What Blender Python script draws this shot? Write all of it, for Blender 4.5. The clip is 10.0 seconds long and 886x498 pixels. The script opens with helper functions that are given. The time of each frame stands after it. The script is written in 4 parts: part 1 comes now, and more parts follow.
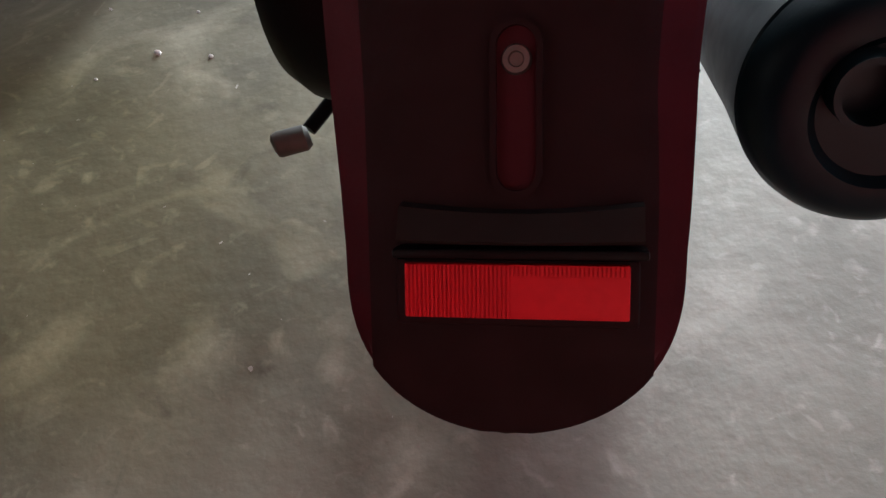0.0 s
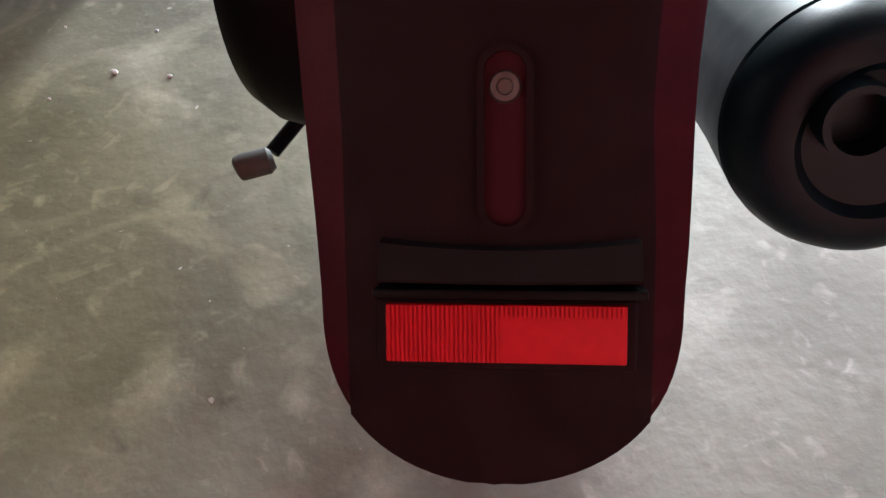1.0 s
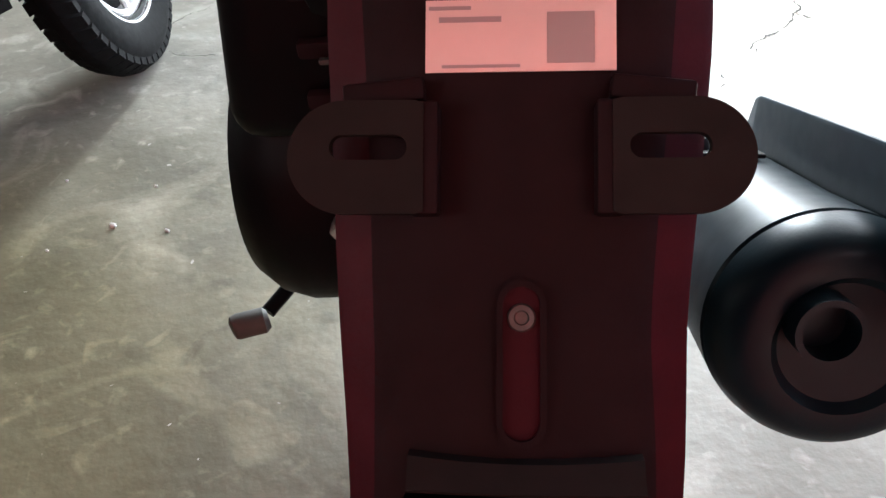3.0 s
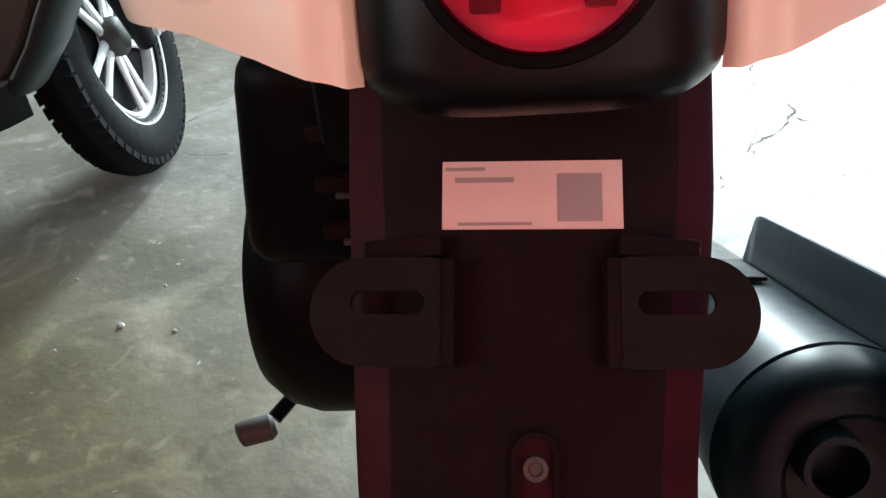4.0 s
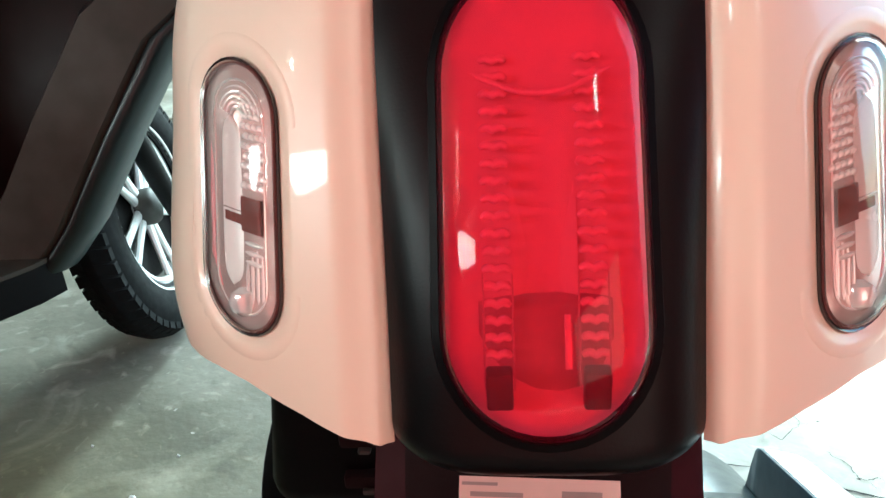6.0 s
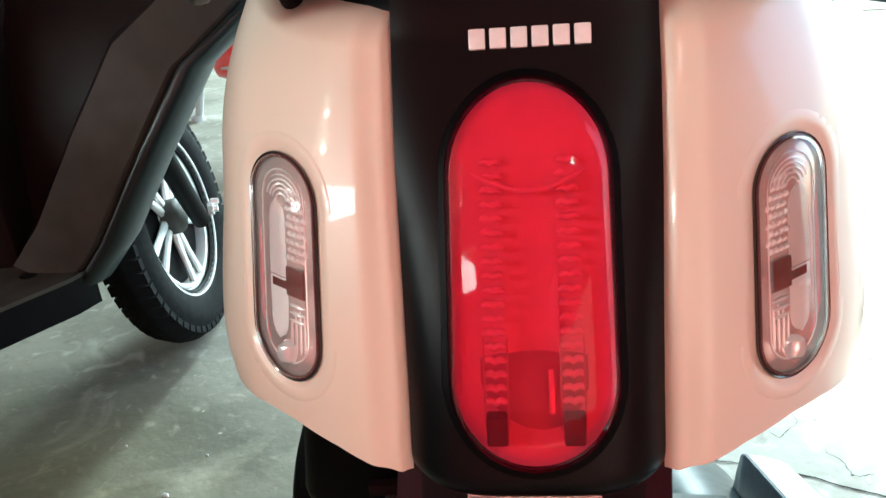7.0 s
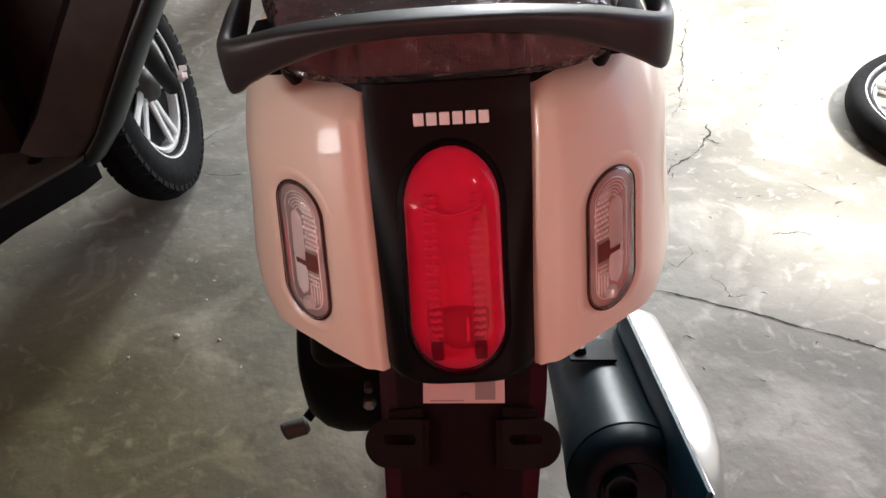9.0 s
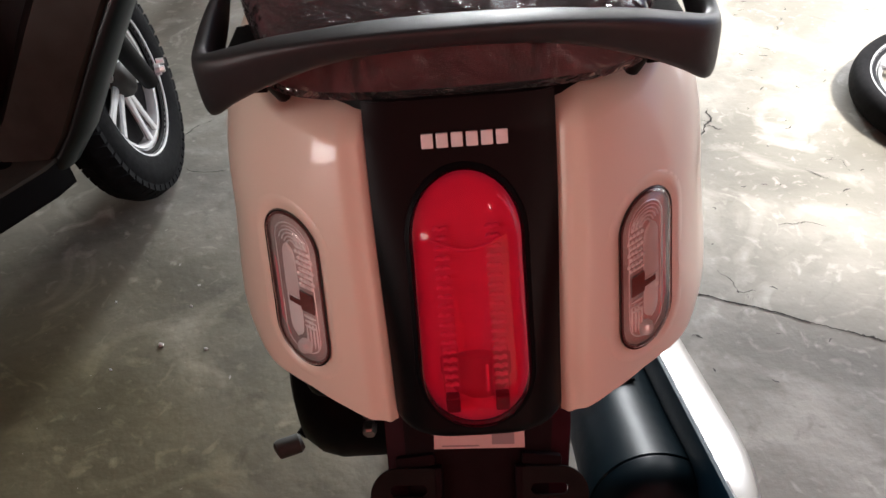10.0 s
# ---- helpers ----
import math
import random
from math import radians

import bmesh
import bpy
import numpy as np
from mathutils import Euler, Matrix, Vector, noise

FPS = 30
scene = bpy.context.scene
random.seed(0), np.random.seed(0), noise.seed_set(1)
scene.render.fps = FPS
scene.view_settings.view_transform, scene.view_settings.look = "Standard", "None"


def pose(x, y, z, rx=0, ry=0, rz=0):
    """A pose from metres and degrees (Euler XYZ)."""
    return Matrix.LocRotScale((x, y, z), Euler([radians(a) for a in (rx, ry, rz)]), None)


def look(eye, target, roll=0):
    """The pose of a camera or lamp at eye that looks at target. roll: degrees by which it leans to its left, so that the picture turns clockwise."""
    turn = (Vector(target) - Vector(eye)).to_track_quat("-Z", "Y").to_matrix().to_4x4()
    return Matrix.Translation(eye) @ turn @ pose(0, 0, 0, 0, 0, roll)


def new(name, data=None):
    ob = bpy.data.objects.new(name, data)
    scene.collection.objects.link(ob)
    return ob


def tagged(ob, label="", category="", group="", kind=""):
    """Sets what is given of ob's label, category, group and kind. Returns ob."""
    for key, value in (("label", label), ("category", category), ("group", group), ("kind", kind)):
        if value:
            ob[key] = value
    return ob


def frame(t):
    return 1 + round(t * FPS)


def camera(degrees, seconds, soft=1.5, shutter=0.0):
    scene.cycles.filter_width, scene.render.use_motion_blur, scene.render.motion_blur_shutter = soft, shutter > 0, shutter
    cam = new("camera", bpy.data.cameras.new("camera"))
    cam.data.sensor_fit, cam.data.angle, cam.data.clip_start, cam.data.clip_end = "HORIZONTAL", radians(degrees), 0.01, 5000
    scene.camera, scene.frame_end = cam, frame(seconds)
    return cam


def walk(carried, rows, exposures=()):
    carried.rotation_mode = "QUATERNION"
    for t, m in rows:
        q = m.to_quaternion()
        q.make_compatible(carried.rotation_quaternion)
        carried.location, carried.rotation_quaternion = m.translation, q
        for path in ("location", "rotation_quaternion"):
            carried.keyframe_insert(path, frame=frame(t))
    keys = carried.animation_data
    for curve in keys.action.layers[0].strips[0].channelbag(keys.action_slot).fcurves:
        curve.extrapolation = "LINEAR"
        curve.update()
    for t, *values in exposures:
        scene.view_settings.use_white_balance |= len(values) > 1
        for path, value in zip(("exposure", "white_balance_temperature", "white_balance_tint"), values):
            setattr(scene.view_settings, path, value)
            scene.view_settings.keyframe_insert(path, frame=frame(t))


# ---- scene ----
cam = camera(57.2, 10.0)
PATH = [
    (0, (0.012, 0.143, 0.606), (-0.318, 1.385, -0.927), -12.9),
    (0.5, (0.005, 0.161, 0.593), (-0.273, 1.407, -0.946), -11.4),
    (1, (0.003, 0.157, 0.598), (-0.23, 1.442, -0.917), -9.6),
    (1.5, (-0.003, 0.146, 0.614), (-0.19, 1.487, -0.858), -7.3),
    (2, (-0.008, 0.143, 0.626), (-0.168, 1.539, -0.797), -6.3),
    (2.5, (-0.008, 0.149, 0.631), (-0.167, 1.606, -0.73), -6.0),
    (4, (-0.011, 0.159, 0.663), (-0.168, 1.805, -0.461), -5.3),
    (4.5, (-0.013, 0.164, 0.678), (-0.167, 1.864, -0.365), -4.9),
    (5, (-0.013, 0.17, 0.695), (-0.168, 1.909, -0.28), -4.8),
    (5.5, (-0.009, 0.171, 0.714), (-0.184, 1.947, -0.189), -5.1),
    (6, (-0.009, 0.161, 0.741), (-0.182, 1.966, -0.103), -3.8),
    (7.5, (0.006, 0.087, 0.827), (-0.214, 1.851, -0.09), -5.3),
    (8, (0.013, 0.047, 0.875), (-0.201, 1.749, -0.153), -5.6),
    (8.5, (0.021, 0.015, 0.932), (-0.151, 1.627, -0.239), -5.7),
    (9, (0.023, 0.001, 0.99), (-0.094, 1.528, -0.296), -5.6),
    (9.5, (0.024, 0.012, 1.016), (-0.079, 1.511, -0.305), -5.7),
    (10, (0.006, 0.071, 0.975), (-0.081, 1.565, -0.351), -6.1),
]
EXPOSURES = [
    (0.0, 2.05, 6300, 9), (1.0, 2.55, 6250, 9), (2.5, 2.88, 6200, 9), (4.5, 2.45, 5750, -7), (6.0, 2.70, 5550, -15),
    (7.5, 2.36, 5800, -10), (7.8, 2.08, 6000, 0), (8.0, 1.88, 6250, 7), (9.0, 1.70, 6550, 11), (10.0, 1.44, 6600, 13),
]
walk(cam, [(t, look(eye, target, roll)) for t, eye, target, roll in PATH], EXPOSURES)

# ---- world, sun and lamps ----
world = bpy.data.worlds.new("sky")
scene.world = world
world.use_nodes = True
wn = world.node_tree
sky = wn.nodes.new("ShaderNodeTexSky")
sky.sky_type, sky.sun_disc = "NISHITA", False
sky.sun_elevation, sky.sun_rotation = radians(58), radians(117)
wn.links.new(sky.outputs["Color"], wn.nodes["Background"].inputs["Color"])
wn.nodes["Background"].inputs["Strength"].default_value = 0.10
sun = new("sun", bpy.data.lights.new("sun", "SUN"))
sun.data.energy, sun.data.angle, sun.data.color = 5.0, radians(8), (1.0, 0.97, 0.93)
sun.matrix_world = look((4.6, -2.4, 8.3), (0, 0, 0))


def area_lamp(name, eye, target, w, h, watts, colour):
    ob = new(name, bpy.data.lights.new(name, "AREA"))
    ob.data.shape, ob.data.size, ob.data.size_y, ob.data.energy, ob.data.color = "RECTANGLE", w, h, watts, colour
    ob.matrix_world = look(eye, target)
    return ob


# daylight in the open side and in the window behind
area_lamp("open_side_light", (1.68, 2.9, 1.15), (0.3, 2.7, 0.2), 2.4, 2.1, 24, (1.0, 0.985, 0.96))
area_lamp("doorway_light", (0.50, 6.05, 1.75), (-0.4, 1.2, 0.2), 0.85, 2.7, 155, (0.93, 0.98, 1.0))
area_lamp("rear_light", (-3.05, -1.28, 1.84), (-2.75, 0.45, 1.60), 3.2, 0.35, 21.0, (1.0, 0.97, 0.95))
# added lamp with no window known; its reddish tint stands for wall bounce
area_lamp("rear_light", (0.90, -1.28, 1.00), (0.0, 0.45, 0.65), 1.2, 1.1, 1.8, (1.0, 0.56, 0.46))
# added fill in an unseen high opening, also gives the right panel a highlight
area_lamp("high_fill_light", (1.10, -1.28, 2.74), (0.0, 0.45, 0.65), 0.22, 0.30, 1.6, (1.0, 0.97, 0.93))


# ---- materials ----
def material(name, colour, rough=0.5, metal=0.0, spots=0.0, scale=30.0, bump=0.0, bump_scale=200.0, coat=0.0, spec=0.5, dark=None, big=4.0):
    """A principled surface with a broad and a fine variation of its colour, and a fine relief."""
    m = bpy.data.materials.new(name)
    m.use_nodes = True
    nt = m.node_tree
    n, l = nt.nodes, nt.links
    p = n["Principled BSDF"]
    p.inputs["Base Color"].default_value = (*colour, 1)
    p.inputs["Roughness"].default_value = rough
    p.inputs["Metallic"].default_value = metal
    p.inputs["Coat Weight"].default_value = coat
    p.inputs["Coat Roughness"].default_value = 0.03
    p.inputs["Specular IOR Level"].default_value = spec
    tc = n.new("ShaderNodeTexCoord")
    if spots:
        a, b = n.new("ShaderNodeTexNoise"), n.new("ShaderNodeTexNoise")
        a.inputs["Scale"].default_value, a.inputs["Detail"].default_value = scale, 6
        b.inputs["Scale"].default_value, b.inputs["Detail"].default_value = big, 4
        mul = n.new("ShaderNodeMath")
        mul.operation = "ADD"
        ramp = n.new("ShaderNodeMapRange")
        ramp.inputs["From Min"].default_value, ramp.inputs["From Max"].default_value = 0.75, 1.25
        mix = n.new("ShaderNodeMix")
        mix.data_type = "RGBA"
        lo = dark or tuple(c * (1 - spots) for c in colour)
        mix.inputs["A"].default_value = (*lo, 1)
        mix.inputs["B"].default_value = (*colour, 1)
        for t in (a, b):
            l.new(tc.outputs["Object"], t.inputs["Vector"])
        l.new(a.outputs["Fac"], mul.inputs[0])
        l.new(b.outputs["Fac"], mul.inputs[1])
        l.new(mul.outputs[0], ramp.inputs["Value"])
        l.new(ramp.outputs["Result"], mix.inputs["Factor"])
        l.new(mix.outputs["Result"], p.inputs["Base Color"])
        rr = n.new("ShaderNodeMapRange")
        rr.inputs["To Min"].default_value, rr.inputs["To Max"].default_value = min(1, rough * 1.25), rough * 0.85
        l.new(a.outputs["Fac"], rr.inputs["Value"])
        l.new(rr.outputs["Result"], p.inputs["Roughness"])
    if bump:
        t, bm_ = n.new("ShaderNodeTexNoise"), n.new("ShaderNodeBump")
        t.inputs["Scale"].default_value, t.inputs["Detail"].default_value = bump_scale, 5
        bm_.inputs["Strength"].default_value, bm_.inputs["Distance"].default_value = bump, 0.002
        l.new(tc.outputs["Object"], t.inputs["Vector"])
        l.new(t.outputs["Fac"], bm_.inputs["Height"])
        l.new(bm_.outputs["Normal"], p.inputs["Normal"])
    return m


def clear(name, tint, body=0.0, body_colour=(1, 1, 1), rough=0.03, wrinkle=0.0, wrinkle_scale=40.0, ior=1.5):
    """Clear or tinted plastic: it lets light through, with a glossy skin and some milky body."""
    m = bpy.data.materials.new(name)
    m.use_nodes = True
    nt = m.node_tree
    n, l = nt.nodes, nt.links
    n.remove(n["Principled BSDF"])
    tr, gl, df, tl = (n.new("ShaderNodeBsdf" + k) for k in ("Transparent", "Glossy", "Diffuse", "Translucent"))
    tr.inputs["Color"].default_value = (*tint, 1)
    df.inputs["Color"].default_value = tl.inputs["Color"].default_value = (*body_colour, 1)
    gl.inputs["Roughness"].default_value = rough
    both, milky, skin, fr = n.new("ShaderNodeMixShader"), n.new("ShaderNodeMixShader"), n.new("ShaderNodeMixShader"), n.new("ShaderNodeFresnel")
    fr.inputs["IOR"].default_value = ior
    both.inputs[0].default_value = 0.4
    milky.inputs[0].default_value = body
    l.new(df.outputs[0], both.inputs[1])
    l.new(tl.outputs[0], both.inputs[2])
    l.new(tr.outputs[0], milky.inputs[1])
    l.new(both.outputs[0], milky.inputs[2])
    l.new(fr.outputs[0], skin.inputs[0])
    l.new(milky.outputs[0], skin.inputs[1])
    l.new(gl.outputs[0], skin.inputs[2])
    l.new(skin.outputs[0], n["Material Output"].inputs["Surface"])
    if wrinkle:
        tc, t, w, b = n.new("ShaderNodeTexCoord"), n.new("ShaderNodeTexNoise"), n.new("ShaderNodeTexVoronoi"), n.new("ShaderNodeBump")
        t.inputs["Scale"].default_value, t.inputs["Detail"].default_value, t.inputs["Distortion"].default_value = wrinkle_scale, 3, 1.5
        b.inputs["Strength"].default_value, b.inputs["Distance"].default_value = wrinkle, 0.03
        l.new(tc.outputs["Object"], t.inputs["Vector"])
        l.new(t.outputs["Fac"], b.inputs["Height"])
        for s in (gl, fr):
            l.new(b.outputs["Normal"], s.inputs["Normal"])
    return m


PEACH = material("peach_paint", (0.77, 0.658, 0.535), 0.36, bump=0.006, bump_scale=40, coat=0.42)
RAIL = material("rail_black_plastic", (0.022, 0.022, 0.023), 0.42, spots=0.2, scale=120, bump=0.04, bump_scale=900)
BLACK = material("satin_black_plastic", (0.0024, 0.0020, 0.0025), 0.42, spec=0.07, spots=0.25, scale=120, bump=0.05, bump_scale=900)
FENDER = material("dull_black_plastic", (0.0135, 0.0064, 0.0074), 0.6, spots=0.3, scale=60, bump=0.04, bump_scale=900, spec=0.05)
BAND = material("maroon_black_plastic", (0.033, 0.0036, 0.0074), 0.5, spots=0.3, scale=60, bump=0.04, bump_scale=900, spec=0.08)
TAB = material("grey_black_plastic", (0.0135, 0.0105, 0.0098), 0.6, spots=0.25, scale=80, bump=0.04, bump_scale=900, spec=0.06)
STRIP = material("strip_black_plastic", (0.0030, 0.0027, 0.0032), 0.34, spec=0.15, spots=0.25, scale=120, bump=0.05, bump_scale=900)
RUBBER = material("rubber", (0.007, 0.007, 0.0075), 0.75, spec=0.07, spots=0.3, scale=80, bump=0.15, bump_scale=500)
STEEL = material("zinc_steel", (0.62, 0.60, 0.56), 0.3, metal=1.0, spots=0.2, scale=200)
ALLOY = material("silver_alloy", (0.72, 0.72, 0.71), 0.30, metal=0.35, spots=0.12, scale=60)
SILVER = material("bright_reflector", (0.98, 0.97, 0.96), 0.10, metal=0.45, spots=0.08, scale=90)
GREY = material("grey_plastic", (0.30, 0.31, 0.31), 0.5, spots=0.15, scale=90)
MUFFLER = material("muffler_black_steel", (0.0035, 0.012, 0.018), 0.36, spec=0.15, spots=0.25, scale=70, bump=0.05, bump_scale=700)
# black plastic; the blue in its colour stands for reflected sky
SHIELD = material("shield_black_plastic", (0.005, 0.024, 0.042), 0.36, spec=0.16, spots=0.15, scale=90)
EDGE = material("teal_black_gloss", (0.006, 0.011, 0.012), 0.35, spec=0.35, spots=0.15, scale=60)
PLATE = material("dull_grey_plate", (0.010, 0.012, 0.013), 0.6, spec=0.12, spots=0.2, scale=80)
COVER = material("satin_silver_cover", (0.50, 0.49, 0.49), 0.30, metal=0.95, spots=0.05, scale=20)
SCREW = material("dull_screw_steel", (0.07, 0.06, 0.056), 0.5, metal=0.4, spots=0.3, scale=400)
WINDOW = material("grey_inner_window", (0.70, 0.63, 0.61), 0.30, spots=0.1, scale=90)
SEAT = material("maroon_seat_vinyl", (0.14, 0.036, 0.046), 0.45, spots=0.3, scale=120, bump=0.2, bump_scale=700)
# brown lighter than MAROON: light on the upward faces put into the colour
LIT_BROWN = material("lit_brown_plastic", (0.038, 0.030, 0.024), 0.6, spec=0.2, spots=0.4, scale=25)
MAROON = material("dark_maroon_plastic", (0.011, 0.0062, 0.0058), 0.5, spec=0.12, spots=0.3, scale=40)
PAPER = material("label_paper", (0.66, 0.45, 0.42), 0.5, spots=0.05, scale=120)
INK = material("label_ink", (0.30, 0.22, 0.22), 0.6)
CHROME_LETTER = material("silver_emblem", (0.84, 0.83, 0.82), 0.35, metal=0.15, spots=0.1, scale=200)
RED_BODY = material("red_paint", (0.42, 0.02, 0.02), 0.3, spots=0.1, scale=50, coat=0.5)
REFLECTOR = material("red_reflector", (0.42, 0.005, 0.013), 0.5, spots=0.15, scale=300, spec=0.15)
RED_LENS = clear("red_lens", (0.95, 0.050, 0.140), 0.09, (0.88, 0.040, 0.120), 0.03, ior=1.30)
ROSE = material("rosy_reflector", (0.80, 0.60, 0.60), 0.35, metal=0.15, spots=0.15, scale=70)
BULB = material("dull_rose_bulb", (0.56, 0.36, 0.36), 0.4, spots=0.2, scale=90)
# darker copy of ROSE, for shade low in the lamp
SHADE_ROSE = material("shaded_rose", (0.50, 0.29, 0.29), 0.35, spots=0.2, scale=90)
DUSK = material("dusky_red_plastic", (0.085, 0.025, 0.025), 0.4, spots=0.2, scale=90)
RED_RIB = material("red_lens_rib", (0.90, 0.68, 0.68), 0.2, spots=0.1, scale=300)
CLEAR_LENS = clear("clear_lens", (0.98, 0.97, 0.96), 0.02, (0.9, 0.85, 0.84), 0.03)
WRAP = clear("plastic_wrap", (0.95, 0.94, 0.94), 0.06, (0.9, 0.88, 0.88), 0.05, wrinkle=1.0, wrinkle_scale=15, ior=1.5)
RIM = material("glossy_black_rim", (0.014, 0.010, 0.010), 0.2, spots=0.1, scale=90, coat=0.6)
BED = material("dark_rosy_bed", (0.075, 0.020, 0.018), 0.3, spots=0.2, scale=120)
ROSE_BAND = material("rosy_band", (0.62, 0.16, 0.18), 0.35, spots=0.2, scale=120)
BLUSH = material("blush_reflector", (0.82, 0.66, 0.63), 0.12, metal=0.62, spots=0.2, scale=90)
BEZEL = material("dark_maroon_bezel", (0.15, 0.05, 0.045), 0.2, spots=0.1, scale=90, coat=0.6)
PALE_WINDOW = material("pale_inner_window", (0.93, 0.91, 0.89), 0.25, metal=0.1, spots=0.1, scale=120)
CAP = material("dusty_brown_cap", (0.050, 0.048, 0.042), 0.6, spots=0.3, scale=60)
AMBER = material("amber_bulb", (0.13, 0.026, 0.020), 0.25, coat=0.5)


def concrete(name, light, dark, shade_stain=None):
    """Trowelled concrete: broad stains, middling blotches, pits and pale scuffs."""
    m = material(name, light, 0.55, bump=0.75, bump_scale=38)
    n, l = m.node_tree.nodes, m.node_tree.links
    p = n["Principled BSDF"]
    tc = n.new("ShaderNodeTexCoord")
    last = None
    # scale, from, to, lower colour, upper colour, detail, distortion, share
    pale, deep = tuple(min(1, c * 1.7) for c in light), tuple(c * 0.5 for c in dark)
    for sc, lo, hi, a, b, detail, dist, share in (
            (0.9, 0.32, 0.70, dark, light, 4, 0.8, 1.0),
            (2.3, 0.47, 0.70, None, tuple(c * 0.55 for c in dark), 9, 1.2, 0.75),
            (5.5, 0.46, 0.74, None, tuple(c * 0.70 for c in dark), 9, 0.6, 0.7),
            (4.0, 0.54, 0.70, None, pale, 12, 1.6, 0.50),
            (11.0, 0.60, 0.76, None, pale, 12, 2.2, 0.55),
            (46.0, 0.60, 0.76, None, pale, 6, 0.6, 0.30),
            (17.0, 0.60, 0.76, None, deep, 10, 1.0, 0.55),
            (140.0, 0.60, 0.74, None, deep, 4, 0.0, 0.22)):
        t, mr, mx = n.new("ShaderNodeTexNoise"), n.new("ShaderNodeMapRange"), n.new("ShaderNodeMix")
        t.inputs["Scale"].default_value, t.inputs["Detail"].default_value, t.inputs["Distortion"].default_value = sc, detail, dist
        l.new(tc.outputs["Object"], t.inputs["Vector"])
        mr.inputs["From Min"].default_value, mr.inputs["From Max"].default_value = lo, hi
        mx.data_type = "RGBA"
        l.new(t.outputs["Fac"], mr.inputs["Value"])
        l.new(mr.outputs["Result"], mx.inputs["Factor"])
        mr.inputs["To Max"].default_value = share
        for slot, c in (("A", a), ("B", b)):
            if c:
                mx.inputs[slot].default_value = (*c, 1)
            elif last:
                l.new(last.outputs["Result"], mx.inputs[slot])
        last = mx
    if shade_stain:
        # brownish stain, ragged edge, also painting in the parked scooter's shade: centre, radius, colour
        (cx, cy), radius, colour = shade_stain
        d, t, add, mr, mx = n.new("ShaderNodeVectorMath"), n.new("ShaderNodeTexNoise"), n.new("ShaderNodeMath"), n.new("ShaderNodeMapRange"), n.new("ShaderNodeMix")
        d.operation, add.operation, mx.data_type, mx.blend_type = "DISTANCE", "MULTIPLY_ADD", "RGBA", "MULTIPLY"
        d.inputs[1].default_value = (cx, cy, 0)
        t.inputs["Scale"].default_value, t.inputs["Detail"].default_value = 2.6, 7
        add.inputs[1].default_value = 0.8
        l.new(tc.outputs["Object"], d.inputs[0])
        l.new(tc.outputs["Object"], t.inputs["Vector"])
        l.new(t.outputs["Fac"], add.inputs[0])
        l.new(d.outputs["Value"], add.inputs[2])
        mr.inputs["From Min"].default_value, mr.inputs["From Max"].default_value = radius + 0.7, radius + 0.15
        l.new(add.outputs[0], mr.inputs["Value"])
        l.new(mr.outputs["Result"], mx.inputs["Factor"])
        l.new(last.outputs["Result"], mx.inputs["A"])
        mx.inputs["B"].default_value = (*colour, 1)
        last = mx
    l.new(last.outputs["Result"], p.inputs["Base Color"])
    rn, rr = n.new("ShaderNodeTexNoise"), n.new("ShaderNodeMapRange")
    rn.inputs["Scale"].default_value, rn.inputs["Detail"].default_value = 5.0, 5
    rr.inputs["To Min"].default_value, rr.inputs["To Max"].default_value = 0.35, 0.75
    l.new(tc.outputs["Object"], rn.inputs["Vector"])
    l.new(rn.outputs["Fac"], rr.inputs["Value"])
    l.new(rr.outputs["Result"], p.inputs["Roughness"])
    return m


YARD = concrete("dark_yard_concrete", (0.15, 0.145, 0.13), (0.095, 0.09, 0.075))
# the olive patch at the left darkens the floor as shade, besides staining it
OILY_CONCRETE = concrete("oily_worn_concrete", (0.300, 0.289, 0.255), (0.155, 0.145, 0.114), ((-0.62, 0.72), 0.45, (0.60, 0.56, 0.38)))
CRACK = material("crack_dirt", (0.012, 0.010, 0.008), 0.9, spots=0.4, scale=60)
SCUFF = material("pale_scuff", (0.40, 0.38, 0.34), 0.8, spots=0.3, scale=200)
CHIP = material("concrete_chip", (0.72, 0.74, 0.72), 0.8, spots=0.2, scale=300)
PLASTER = material("plaster", (0.26, 0.25, 0.23), 0.8, spots=0.2, scale=6, bump=0.2, bump_scale=60)
RED_WALL = material("red_wall_paint", (0.48, 0.07, 0.06), 0.7, spots=0.2, scale=5)
ROOF = material("roof_sheet", (0.09, 0.09, 0.085), 0.6, spots=0.3, scale=8)


# ---- mesh helpers ----
def part(name, bm, mat, parent=None, label="", sharp=38):
    me = bpy.data.meshes.new(name)
    bmesh.ops.recalc_face_normals(bm, faces=bm.faces)
    bm.to_mesh(me)
    bm.free()
    me.materials.append(mat)
    me.polygons.foreach_set("use_smooth", [True] * len(me.polygons))
    me.set_sharp_from_angle(angle=radians(sharp))
    ob = new(name, me)
    if parent:
        ob.parent = parent
        ob.matrix_parent_inverse = parent.matrix_basis.inverted()
    return tagged(ob, label)


def thing(name, base, label, category, group=""):
    ob = new(name)
    ob.matrix_basis = base if isinstance(base, Matrix) else Matrix.Translation(base)
    return tagged(ob, label, category, group)


def box(lo, hi, bevel=0.0, m=None, seg=2):
    bm = bmesh.new()
    bmesh.ops.create_cube(bm, size=1)
    for v in bm.verts:
        v.co = [lo[i] + (v.co[i] + 0.5) * (hi[i] - lo[i]) for i in range(3)]
    if bevel:
        bmesh.ops.bevel(bm, geom=bm.edges[:], offset=bevel, segments=seg, affect="EDGES", profile=0.5)
    if m:
        bm.transform(m)
    return bm


